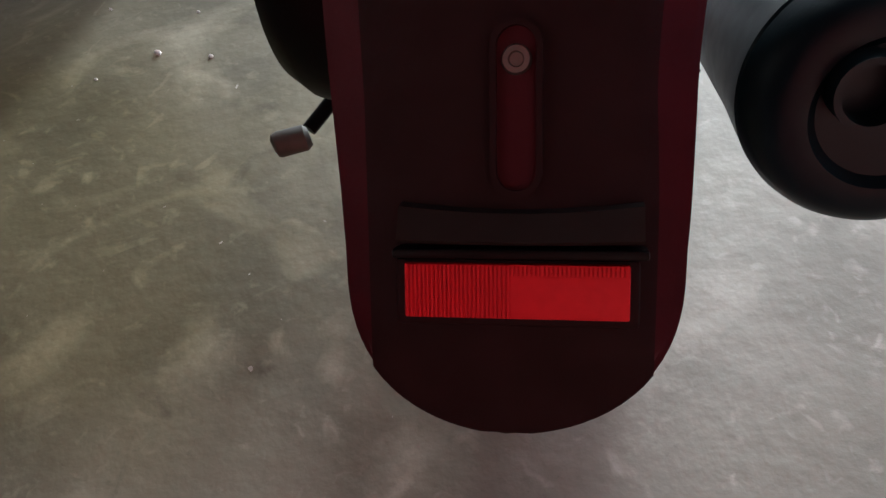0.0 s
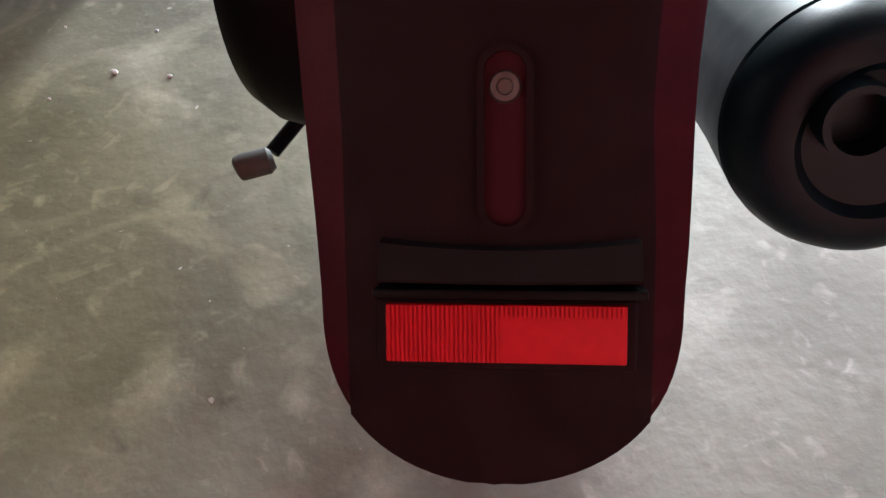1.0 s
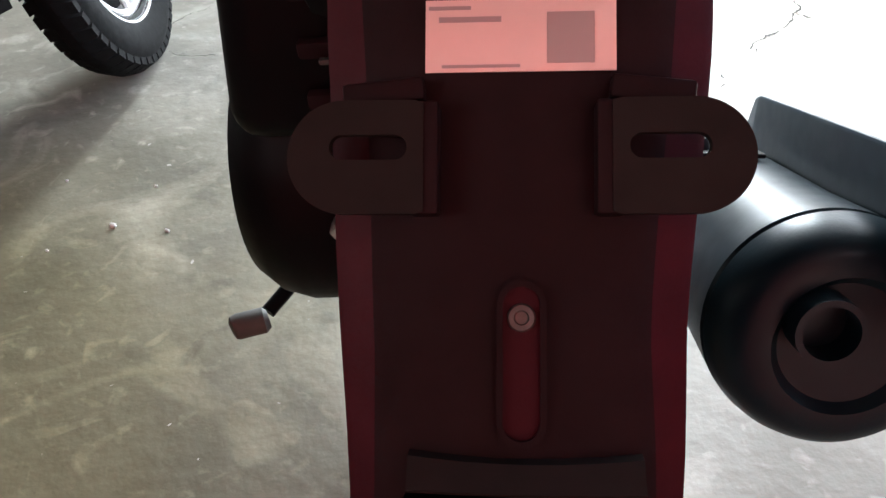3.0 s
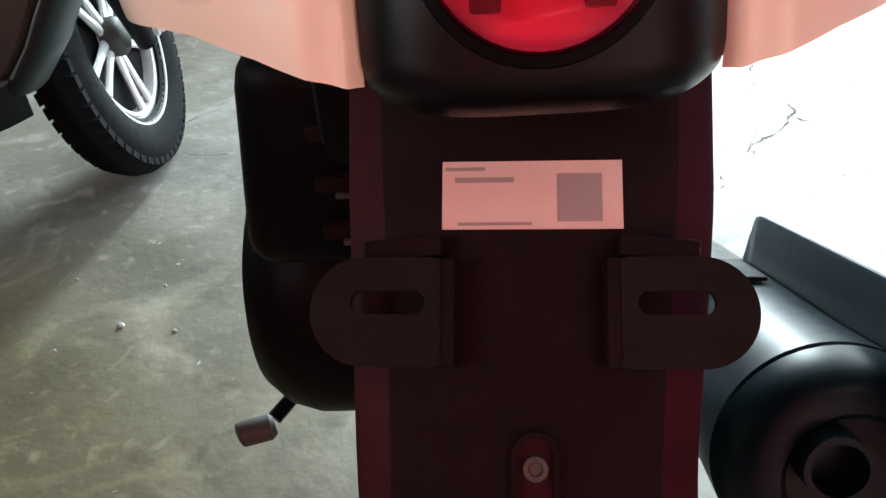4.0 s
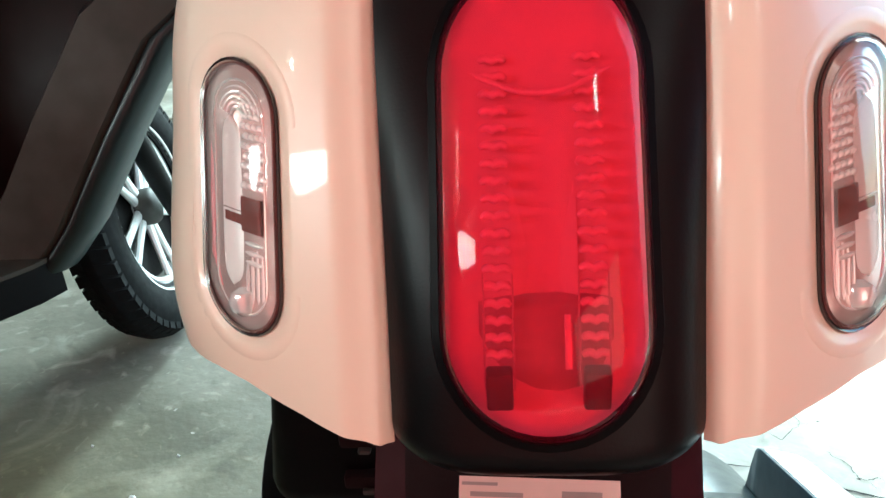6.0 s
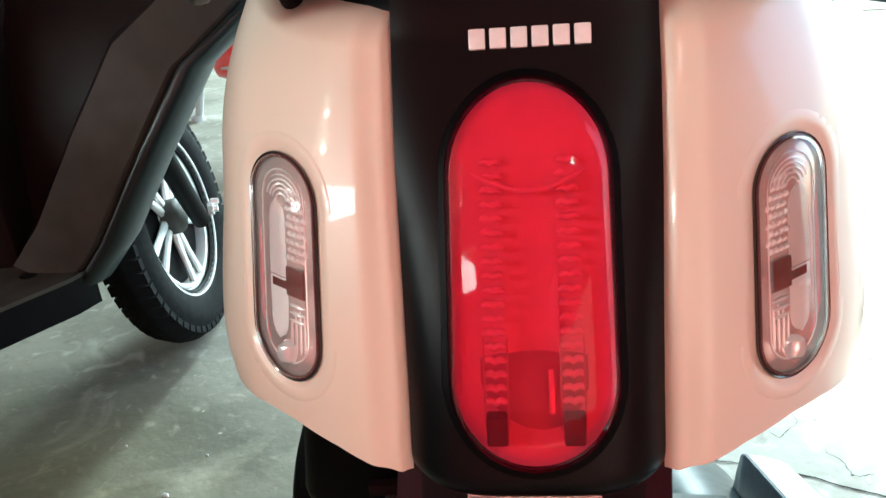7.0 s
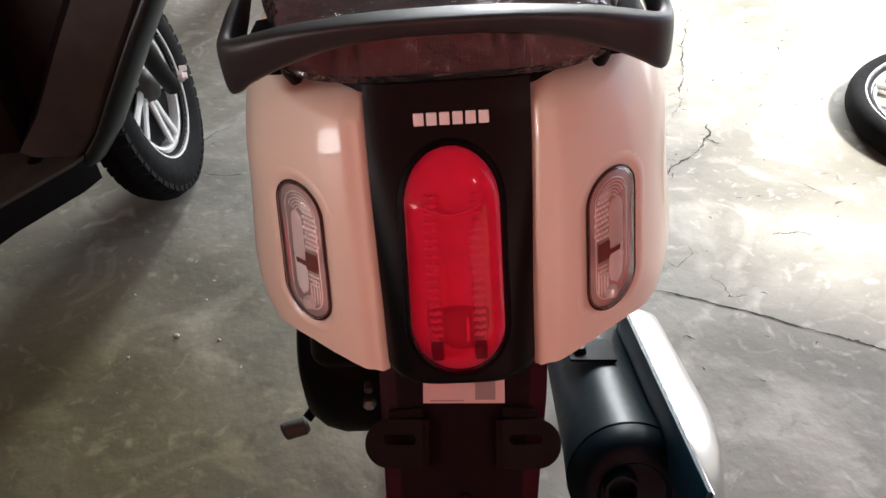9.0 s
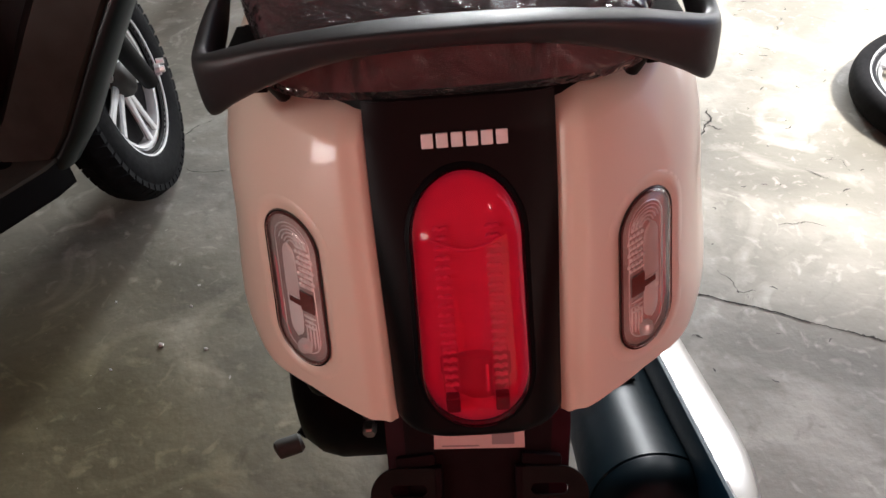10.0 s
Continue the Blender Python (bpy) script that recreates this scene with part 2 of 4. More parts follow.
def loft(rings, caps=True, closed=True, bm=None, front=False):
    """Skins rings of equal length."""
    bm = bm or bmesh.new()
    rows = [[bm.verts.new(p) for p in r] for r in rings]
    n = len(rows[0])
    for a, b in zip(rows, rows[1:]):
        for i in range(n if closed else n - 1):
            j = (i + 1) % n
            bm.faces.new((a[i], a[j], b[j], b[i]))
    if caps and closed:
        if not front:
            bm.faces.new(rows[0][::-1])
        bm.faces.new(rows[-1])
    return bm


def tube(points, radii, n=16, squash=1.0, up=(0, 0, 1), bm=None):
    """A round or flattened bar along points."""
    pts = [Vector(p) for p in points]
    rs = radii if isinstance(radii, (list, tuple)) else [radii] * len(pts)
    rings = []
    for i, p in enumerate(pts):
        d = (pts[min(i + 1, len(pts) - 1)] - pts[max(i - 1, 0)]).normalized()
        a = d.cross(Vector(up))
        a = a.normalized() if a.length > 1e-4 else Vector((1, 0, 0))
        b = a.cross(d).normalized()
        rings.append([p + a * rs[i] * math.cos(t) + b * rs[i] * squash * math.sin(t) for t in (2 * math.pi * k / n for k in range(n))])
    return loft(rings, bm=bm)


def lathe(profile, m, n=48):
    """Turns (radius, height) pairs about the local z axis, closed."""
    rings = [[(r * math.cos(t), r * math.sin(t), h) for t in (2 * math.pi * k / n for k in range(n))] for r, h in profile]
    bm = loft(rings, caps=False)
    bmesh.ops.remove_doubles(bm, verts=bm.verts, dist=1e-6)
    bm.transform(m)
    return bm


def ring_lathe(profile, m, n=64):
    """Turns a closed profile about the local z axis."""
    rings = [[(r * math.cos(t), r * math.sin(t), h) for r, h in profile] for t in (2 * math.pi * k / n for k in range(n))]
    bm = loft(rings + [rings[0]], caps=False)
    bmesh.ops.remove_doubles(bm, verts=bm.verts, dist=1e-6)
    bm.transform(m)
    return bm


def sheet(f, nu, nv, thick, keep=None):
    """A shell over the surface f(u, v), thickened inward; keep(u, v) leaves faces out."""
    bm = bmesh.new()
    pts = [[Vector(f(i / nu, j / nv)) for i in range(nu + 1)] for j in range(nv + 1)]
    grid = [[bm.verts.new(p) for p in row] for row in pts]
    for j in range(nv):
        for i in range(nu):
            c = (pts[j][i] + pts[j + 1][i + 1]) / 2
            if keep is None or keep(c):
                bm.faces.new((grid[j][i], grid[j][i + 1], grid[j + 1][i + 1], grid[j + 1][i]))
    for v in [v for v in bm.verts if not v.link_faces]:
        bm.verts.remove(v)
    bm.normal_update()
    core = Vector((0, 0.75, 0.65))
    inner = {}
    for v in list(bm.verts):
        n = v.normal.copy()
        if n.dot(core - v.co) < 0:
            n.negate()
        inner[v] = bm.verts.new(v.co + n * thick)
    border = [e for e in bm.edges if len(e.link_faces) == 1]
    for f in list(bm.faces):
        bm.faces.new([inner[v] for v in reversed(f.verts)])
    for e in border:
        a, b = e.verts
        bm.faces.new((a, b, inner[b], inner[a]))
    return bm


def stadium(hw, hh, n=14, grow=0.0):
    """A racetrack outline of half width hw and half height hh."""
    hw, hh = hw + grow, hh + grow
    pts = []
    for k in range(n + 1):
        a = math.pi * k / n
        pts.append((hw * math.cos(a), hh - hw + hw * math.sin(a)))
    for k in range(n + 1):
        a = math.pi + math.pi * k / n
        pts.append((hw * math.cos(a), -(hh - hw) + hw * math.sin(a)))
    return pts


def smooth(a, b, x):
    """Runs from 0 at a to 1 at b."""
    t = min(1.0, max(0.0, (x - a) / (b - a)))
    return t * t * (3 - 2 * t)


def lerp_table(table, x):
    for (x0, y0), (x1, y1) in zip(table, table[1:]):
        if x <= x1:
            return y0 + (y1 - y0) * max(0.0, (x - x0) / (x1 - x0))
    return table[-1][1]


def plate(outline, frame_, thick, bevel=0.0, hole=None):
    """A flat plate of an outline (a, b) in the x and y of a matrix, thick along its z; hole: an inner outline with as many points."""
    bm = bmesh.new()
    if hole:
        loft([[(a, b, z) for a, b in o] for o, z in ((outline, 0), (outline, thick), (hole, thick), (hole, 0), (outline, 0))], caps=False, bm=bm)
        bmesh.ops.remove_doubles(bm, verts=bm.verts, dist=1e-6)
    else:
        loft([[(a, b, 0) for a, b in outline], [(a, b, thick) for a, b in outline]], bm=bm)
        if bevel:
            rim = [e for e in bm.edges if abs(e.verts[0].co.z - e.verts[1].co.z) < 1e-6]
            bmesh.ops.bevel(bm, geom=rim, offset=bevel, segments=2, affect="EDGES", profile=0.5)
    bm.transform(frame_)
    return bm


# ---- the place ----
def setting(name, bm, mat, label=""):
    return tagged(part(name, bm, mat, None, label), kind="structure")


setting("floor", box((-5.0, -4.0, -0.12), (1.6, 9.0, 0.0)), OILY_CONCRETE, "worn grey concrete workshop floor, stained and cracked, shade painted in at the left")
setting("ground", box((-60, -60, -0.3), (60, 60, -0.125)), YARD, "pale concrete yard outside the workshop")
setting("yard", box((1.6, -4.0, -0.12), (14.0, 14.0, -0.004)), YARD, "sunlit concrete yard")
setting("wall_left", box((-5.15, -4.0, 0), (-5.0, 9.0, 3.4)), PLASTER, "grey plastered wall")
# unseen back wall, made red to bounce reddish light onto the scooter
for lo, hi in (((-5.15, -1.35, 0), (-4.7, -1.2, 3.4)), ((1.5, -1.35, 0), (1.6, -1.2, 3.4)), ((-4.7, -1.35, 0), (-1.4, -1.2, 1.66)), ((-4.7, -1.35, 2.02), (-1.4, -1.2, 3.4)), ((-1.4, -1.35, 0), (-0.6, -1.2, 3.4)), ((-0.6, -1.35, 0), (0.3, -1.2, 2.0)), ((0.3, -1.35, 0), (1.5, -1.2, 0.45)), ((0.3, -1.35, 1.55), (1.5, -1.2, 2.0)), ((-0.6, -1.35, 2.9), (1.5, -1.2, 3.4)), ((-0.6, -1.35, 2.0), (0.98, -1.2, 2.9)), ((1.22, -1.35, 2.0), (1.5, -1.2, 2.9)), ((0.98, -1.35, 2.0), (1.22, -1.2, 2.58))):
    setting("wall_back", box(lo, hi), RED_WALL, "red painted wall with a window opening")
for lo, hi in (((-5.0, 6.0, 0), (0.0, 6.15, 3.4)), ((1.0, 6.0, 0), (1.6, 6.15, 3.4)), ((0.0, 6.0, 3.25), (1.0, 6.15, 3.4))):
    setting("wall_front", box(lo, hi), PLASTER, "grey plastered wall with an open doorway")
# unseen too, red for the same bounce
setting("wall_right", box((1.6, -1.35, 0), (1.75, 0.42, 3.4)), RED_WALL, "red painted wall beside the open side")
setting("wall_right", box((1.6, 0.42, 2.3), (1.75, 4.2, 3.4)), PLASTER, "grey upper wall over the open side")
setting("wall_right", box((1.6, 4.2, 0), (1.75, 9.15, 3.4)), PLASTER, "grey plastered wall past the open side")
setting("wall_yard", box((-6.0, -3.4, -0.1), (3.5, -3.2, 4.2)), PLASTER, "plastered wall across the back yard")
setting("ceiling", box((-5.15, -1.35, 3.4), (1.75, 9.15, 3.5)), ROOF, "dark sheet metal ceiling")


# two small lamps burn high on the far wall
BULB_GLOW = bpy.data.materials.new("glowing_bulb")
BULB_GLOW.use_nodes = True
glow = BULB_GLOW.node_tree.nodes["Principled BSDF"]
glow.inputs["Emission Color"].default_value, glow.inputs["Emission Strength"].default_value = (1.0, 0.93, 0.82, 1), 40.0


def wall_lamp(y, z):
    lamp = thing("wall_lamp", (-5.0, y, z), "small lit white bulb lamp on the plastered wall", "lamp", "lamps on the far wall")
    part("mount", lathe([(0, 0.0), (0.06, 0.0), (0.06, 0.02), (0.035, 0.04), (0, 0.04)], pose(-5.0, y, z, 0, 90, 0), 24), GREY, lamp)
    part("bulb", lathe([(0, 0.04), (0.03, 0.04), (0.055, 0.09), (0.06, 0.13), (0.045, 0.17), (0, 0.19)], pose(-5.0, y, z, 0, 90, 0), 24), BULB_GLOW, lamp, "glowing white bulb")


wall_lamp(-0.78, 3.12)
wall_lamp(-0.92, 2.62)

# ---- the scooter ----
K = 0.466


def tail_y(z):
    """The rear face of the tail leans forward with height."""
    return 0.3631 + K * (z - 0.57) - 0.007 * max(0.0, 1 - ((z - 0.650) / 0.080) ** 2) + 6.0 * max(0.0, z - 0.735) ** 2


def half_width(z):
    w = 0.1562 + 0.0035 * smooth(0.66, 0.60, z)
    w -= 0.007 * max(0.0, (0.600 - z) / 0.028) ** 2
    w -= 0.027 * max(0.0, (z - 0.675) / 0.085) ** 2
    return w


def low_edge(u):
    if u > 0.36:
        return sum(low_line(u + d) for d in (-0.08, -0.06, -0.04, -0.02, 0.0, 0.02, 0.04, 0.06, 0.08)) / 9
    return low_line(u)


def low_line(u):
    return lerp_table([(0.0, 0.5738), (0.03, 0.5768), (0.06, 0.5792), (0.10, 0.5820), (0.184, 0.5848), (0.25, 0.5842), (0.31, 0.5820), (0.40, 0.5785), (0.48, 0.5762), (0.55, 0.5758), (0.62, 0.5775), (0.75, 0.585), (1.0, 0.602)], u)


def sweep(s):
    """How far the panel falls back behind the strip, from its inner edge (0) to the corner (1)."""
    return 0.0119 * smooth(0.0, 0.62, s)


def panel_point(side, u, v):
    """u runs from the inner edge round the corner and forward; v from the lower edge up."""
    top = lerp_table([(0.0, 0.7265), (0.03, 0.7280), (0.2, 0.7310), (0.35, 0.740), (0.62, 0.762), (1.0, 0.772)], u)
    z = low_edge(u) + min(1.0, v / 0.84) * (top - low_edge(u))
    w, xi, depth = half_width(min(z, 0.775)), 0.0491 + 0.003 * smooth(0.6, 0.74, z), 0.13
    if u < 0.62:
        th = u / 0.62 * math.pi / 2
        x = xi + (w - xi) * math.sin(th) ** 0.909
        dy = depth * (1 - math.cos(th) ** 0.909)
    else:
        k = (u - 0.62) / 0.38
        x, dy = w + 0.01 * k, depth + 0.42 * k
    fold = 0.0045 * (1 - smooth(0.0, 0.005, x - xi)) + 0.0030 * (1 - smooth(0.007, 0.017, x - xi))
    y = tail_y(z) + dy + fold + sweep((x - xi) / (w - xi))
    if v > 0.84:
        k = (v - 0.84) / 0.16 * math.pi / 2
        d = math.hypot(x * 0.8, 0.75 - y)
        r = 0.026 * (1 - math.cos(k)) + 0.012 * k
        x, y, z = x - x * 0.8 / d * r, y + (0.75 - y) / d * r, z + 0.013 * math.sin(k)
    return (side * x, y, z)


def panel_depth(x, z):
    """The panel's y at a place of its rear face."""
    w, xi = half_width(z), 0.0491 + 0.003 * smooth(0.6, 0.74, z)
    q = min(0.999, max(0.0, (abs(x) - xi) / (w - xi)))
    s = q ** 1.1
    return tail_y(z) + sweep(q) + 0.13 * (1 - (1 - s * s) ** 0.4545)


def in_stadium(a, b, hw, hh):
    b = max(0.0, abs(b) - (hh - hw))
    return a * a + b * b < hw * hw


WINK_X, WINK_Z, WINK_W, WINK_H = 0.1030, {-1: 0.6440, 1: 0.6422}, 0.0167, 0.0424
LAMP_Z, LAMP_W, LAMP_H = 0.6505, 0.0310, 0.0640
scooter = thing("scooter", (0, 0.75, 0), "peach cream scooter with black trim and a plastic-wrapped seat", "scooter")

for side in (-1, 1):
    bm = sheet(lambda u, v: panel_point(side, u, v), 190, 130, 0.003,
               lambda c: not (c.y < tail_y(c.z) + 0.06 and in_stadium(abs(c.x) - WINK_X, c.z - WINK_Z[side], WINK_W + 0.006, WINK_H + 0.006)))
    part("side_panel", bm, PEACH, scooter, "glossy peach cream body panel", 50)


def on_panel(side, a, b, out=0.0):
    x, z = side * WINK_X + a, WINK_Z[side] + b
    return Vector((x, panel_depth(x, z) - out * 0.9, z + out * 0.42))


def turn_signal(side):
    def ring(grow, out):
        return [on_panel(side, a, b, out) for a, b in stadium(WINK_W, WINK_H, 16, grow)]

    def bar(name, path, radii, mat, label="", n=8, squash=1.0):
        return part(name, tube([on_panel(side, side * a, b, o) for a, b, o in path], radii, n, squash), mat, rim, label, 60)
    part("signal_lip", loft([ring(g, o) for g, o in ((0.0090, -0.0004), (0.0084, 0.00003), (0.0066, 0.00008), (0.0052, 0.00004), (0.0038, -0.0006), (0.0026, -0.0013), (0.0016, -0.0016), (0.0013, -0.0018), (0.0012, -0.004))], caps=False), PEACH, scooter, "", 60)
    rim = part("turn_signal", loft([ring(0.0013, -0.004), ring(0.0012, -0.0008), ring(0.0008, 0.0), ring(0.0002, -0.0003), ring(0.0001, -0.005), ring(0.0013, -0.004)], caps=False), RIM, scooter, "clear turn signal set in the body panel")
    part("bowl", loft([ring(0.0002, -0.002), ring(-0.0010, -0.005), ring(-0.0035, -0.0085), ring(-0.008, -0.0105), ring(-0.0120, -0.0110)], caps=True), BLUSH, rim, "rosy silvered bowl")
    part("bezel", loft([ring(0.0003, -0.0006), ring(-0.0003, 0.0004), ring(-0.0011, 0.0), ring(-0.0014, -0.0040), ring(0.0003, -0.0006)], caps=False), BEZEL, rim, "dark maroon inner bezel")
    part("inner_rim", loft([ring(-0.0050, -0.0060), ring(-0.0052, -0.0022), ring(-0.0056, -0.0018), ring(-0.0060, -0.0024), ring(-0.0062, -0.0060), ring(-0.0050, -0.0060)], caps=False), SILVER, rim, "bright inner rim")
    # dark, grey and pale tones from here put the reflector's contrast into colour
    bar("rose_band", [(0.0120 - 0.9 * max(0.0, abs(b) - 0.026), b, -0.0045) for b in (-0.034, -0.030, -0.02, -0.01, 0.0, 0.01, 0.020, 0.027)], [0.0008, 0.0017, 0.0020, 0.0020, 0.0020, 0.0018, 0.0014, 0.0006], ROSE_BAND, "rosy outer band")
    bed = [[on_panel(side, -side * a, b, o) for a, o in ((0.0010, -0.0050), (0.006, -0.0046), (0.0112, -0.0050), (0.0112, -0.009), (0.0010, -0.009))] for b in (-0.029, -0.018, -0.009, 0.0, 0.010, 0.020, 0.030)]
    part("flute_bed", loft(bed), BED, rim, "dark rosy bed behind the flutes", 60)
    rings = [ring(g, o) for g, o in ((0.0001, -0.0008), (-0.0006, 0.0016), (-0.0026, 0.0034), (-0.006, 0.0048), (-0.0115, 0.0054))]
    part("lens", loft(rings, front=True), CLEAR_LENS, rim, "clear fluted lens").visible_shadow = False
    # scale-like flutes on the side toward the tail lamp, above the crossbar; below it streaks put in as bright glints
    bm = bmesh.new()
    for row, b in enumerate([0.0035 + 0.0031 * k for k in range(9)]):
        shift = 0.0012 * (row % 2)
        lean = 0.0006 * max(0, row - 4)
        for col in range(4):
            a = 0.0012 + shift + col * 0.0025
            if a > 0.0108 - lean:
                continue
            tube([on_panel(side, -side * (a + q * 0.0024), b + 0.0010 * math.sin(math.pi * q), -0.0030) for q in (0.0, 0.25, 0.5, 0.75, 1.0)], [0.0004, 0.0011, 0.0013, 0.0011, 0.0004], 8, 1.0, bm=bm)
    for k in range(3):
        tube([on_panel(side, -side * a, -0.0135 - 0.0030 * k, -0.0032) for a in (0.0022, 0.0045, 0.0070, 0.0100)], [0.0004, 0.0010, 0.0010, 0.0004], 8, 1.0, bm=bm)
    tagged(part("flutes", bm, SILVER, rim, "fine scale-like moulded flutes", 60), kind="stuff")
    for a, top in ((0.0030, -0.019), (0.0052, -0.0165), (0.0074, -0.015), (0.0096, -0.0165)):
        bar("streak", [(-a, b, -0.0032) for b in (-0.0335 + 0.3 * max(0.0, a - 0.006), -0.030, -0.024, top)], [0.0003, 0.0009, 0.0009, 0.0004], SILVER)
    bm = bmesh.new()
    for r in (0.0030, 0.0048, 0.0066, 0.0084, 0.0102, 0.0118):
        tube([on_panel(side, r * math.cos(q), WINK_H - WINK_W - 0.001 + r * math.sin(q), -0.0024 - 0.0012 * (r / 0.0118) ** 2) for q in (math.pi * (1 + e) / 14 for e in range(13))], 0.00065, 6, bm=bm)
    tagged(part("arcs", bm, SILVER, rim, "fan of fine moulded arcs", 60), kind="stuff")
    for low, high, mat, label in ((-0.0285, -0.0045, PALE_WINDOW, "pale lower inner window"), (-0.0040, 0.0255, WINDOW, "smooth grey inner window")):
        strip = []
        for k in range(13):
            q = k / 12
            round_ = 1 - (abs(2 * q - 1) ** 6 if (low < -0.02) == (q < 0.5) else 0.0)
            e = 0.0050 * round_ + 0.0003
            strip.append([on_panel(side, side * (0.0036 + e * x), low + (high - low) * q, o) for x, o in ((-1, -0.0034), (-0.6, -0.0026), (0, -0.0022), (0.6, -0.0026), (1, -0.0034), (1, -0.009), (-1, -0.009))])
        part("window", loft(strip), mat, rim, label, 60)
    block = [[on_panel(side, -side * a, b, o) for b, o in ((-0.0105, -0.006), (-0.0100, -0.0012), (-0.001, -0.0008), (0.0008, -0.0012), (0.0012, -0.006))] for a in (0.0014, 0.004, 0.006, 0.008, 0.0100)]
    part("divider", loft(block), AMBER, rim, "dark reddish brown crossbar", 30)
    arm = [[on_panel(side, side * a, b, o) for b, o in ((-0.0085, -0.006), (-0.0082, -0.0014), (-0.0052, -0.0014), (-0.0048, -0.006))] for a in (-0.002, 0.0, 0.003, 0.0062)]
    part("divider_bar", loft(arm), AMBER, rim, "", 30)
    part("bulb", tube([on_panel(side, -side * 0.0010, b, -0.0042) for b in (-0.0375, -0.036, -0.0330, -0.0300, -0.0280)], [0.002, 0.0048, 0.0060, 0.0052, 0.002], 14), SILVER, rim, "bright bulb end")


turn_signal(-1)
turn_signal(1)


# the black strip between the panels is crowned, with a chin below the lamp


def crown(x, z):
    """How far the strip stands proud at x (from -1 to 1 across it): most at the chin."""
    return 0.0145 * (1 - smooth(0.60, 0.725, z)) * (1 - x ** 4)


def strip_point(u, v):
    x = (u - 0.5) * 2
    z = 0.5575 + v * 0.190
    hw = 0.0491 + 0.003 * smooth(0.6, 0.74, z)
    y = tail_y(z) + 0.0015 - crown(x, z) + 0.003 * x ** 6
    if v < 0.14:
        k = 1 - v / 0.14
        y += 0.030 * k ** 2.2
        z += 0.004 * k
        hw -= 0.004 * k * k
    return (x * hw, y, z)


part("tail_strip", sheet(strip_point, 48, 90, 0.003, lambda c: not in_stadium(c.x, c.z - LAMP_Z, LAMP_W + 0.0016, LAMP_H + 0.0016)), STRIP, scooter, "satin black strip round the tail lamp", 50)


def on_tail(a, b, out=0.0):
    z = LAMP_Z + b
    return Vector((a, tail_y(z) + 0.0015 - crown(a / 0.052, z) - out * 0.9, z + out * 0.42))


def lamp_ring(grow, out):
    return [on_tail(a, b, out) for a, b in stadium(LAMP_W, LAMP_H, 20, grow)]


tail_lamp = part("tail_lamp", loft([lamp_ring(0.0035, -0.001), lamp_ring(0.003, 0.0012), lamp_ring(0.0006, 0.002), lamp_ring(-0.0006, -0.006), lamp_ring(0.0035, -0.001)], caps=False), BLACK, scooter, "large red oval tail lamp")
part("lens", loft([lamp_ring(g, o) for g, o in ((0.0, -0.002), (0.0, 0.004), (-0.0018, 0.0085), (-0.005, 0.0118), (-0.010, 0.0140), (-0.017, 0.0152), (-0.025, 0.0156), (-0.031, 0.0157))], front=True), RED_LENS, tail_lamp, "glossy red lens", 60).visible_shadow = False
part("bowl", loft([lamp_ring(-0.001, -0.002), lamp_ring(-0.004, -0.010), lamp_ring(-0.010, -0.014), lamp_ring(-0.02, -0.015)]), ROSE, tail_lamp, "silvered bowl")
rings = []
for k in range(25):
    b = -0.0545 + 0.1 * k / 24
    w = 0.0098 * math.sqrt(max(0.0, 1 - max(0.0, (-0.0447 - b) / 0.0098) ** 2)) + 0.0002
    rings.append([on_tail(w * q, b, -0.0070 + 0.0012 * q * q) for q in (-1, -0.8, -0.55, -0.3, 0, 0.3, 0.55, 0.8, 1)] + [on_tail(w * 0.9, b, -0.012), on_tail(-w * 0.9, b, -0.012)])
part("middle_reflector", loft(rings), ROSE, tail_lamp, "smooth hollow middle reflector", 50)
# a reflected glint, modelled as a bright strip
part("glint_strip", box((-0.0010, -0.0006, -0.0080), (0.0010, 0.0006, 0.0080), 0.0004, Matrix.Translation(on_tail(0.0062, -0.036, 0.001)) @ pose(0, 0, 0, -30, 0, 0)), SILVER, tail_lamp, "narrow bright strip put in as a glint")
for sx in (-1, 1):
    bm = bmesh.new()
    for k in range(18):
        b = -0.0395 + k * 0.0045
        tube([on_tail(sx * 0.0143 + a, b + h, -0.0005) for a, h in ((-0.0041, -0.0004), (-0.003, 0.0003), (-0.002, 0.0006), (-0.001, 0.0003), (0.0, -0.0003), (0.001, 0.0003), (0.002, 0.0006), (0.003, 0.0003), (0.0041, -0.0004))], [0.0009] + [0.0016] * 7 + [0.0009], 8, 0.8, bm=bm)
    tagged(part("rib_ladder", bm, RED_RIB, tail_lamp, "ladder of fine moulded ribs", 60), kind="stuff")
    bm = box((-0.0039, -0.003, -0.0062), (0.0039, 0.003, 0.0062), 0.001, Matrix.Translation(on_tail(sx * 0.0140, -0.0480, 0.0035)))
    part("bulb_holder", bm, DUSK, tail_lamp, "dark bulb holder")
    for a in (0.0096, 0.0183):
        part("seam", tube([on_tail(sx * a, b, 0.0012) for b in (-0.049, -0.035, -0.018)], [0.0002, 0.0004, 0.0002], 6), BULB, tail_lamp, "thin dark seam")
# added panel whose dim colour paints the shading of the lower bowl
rings = []
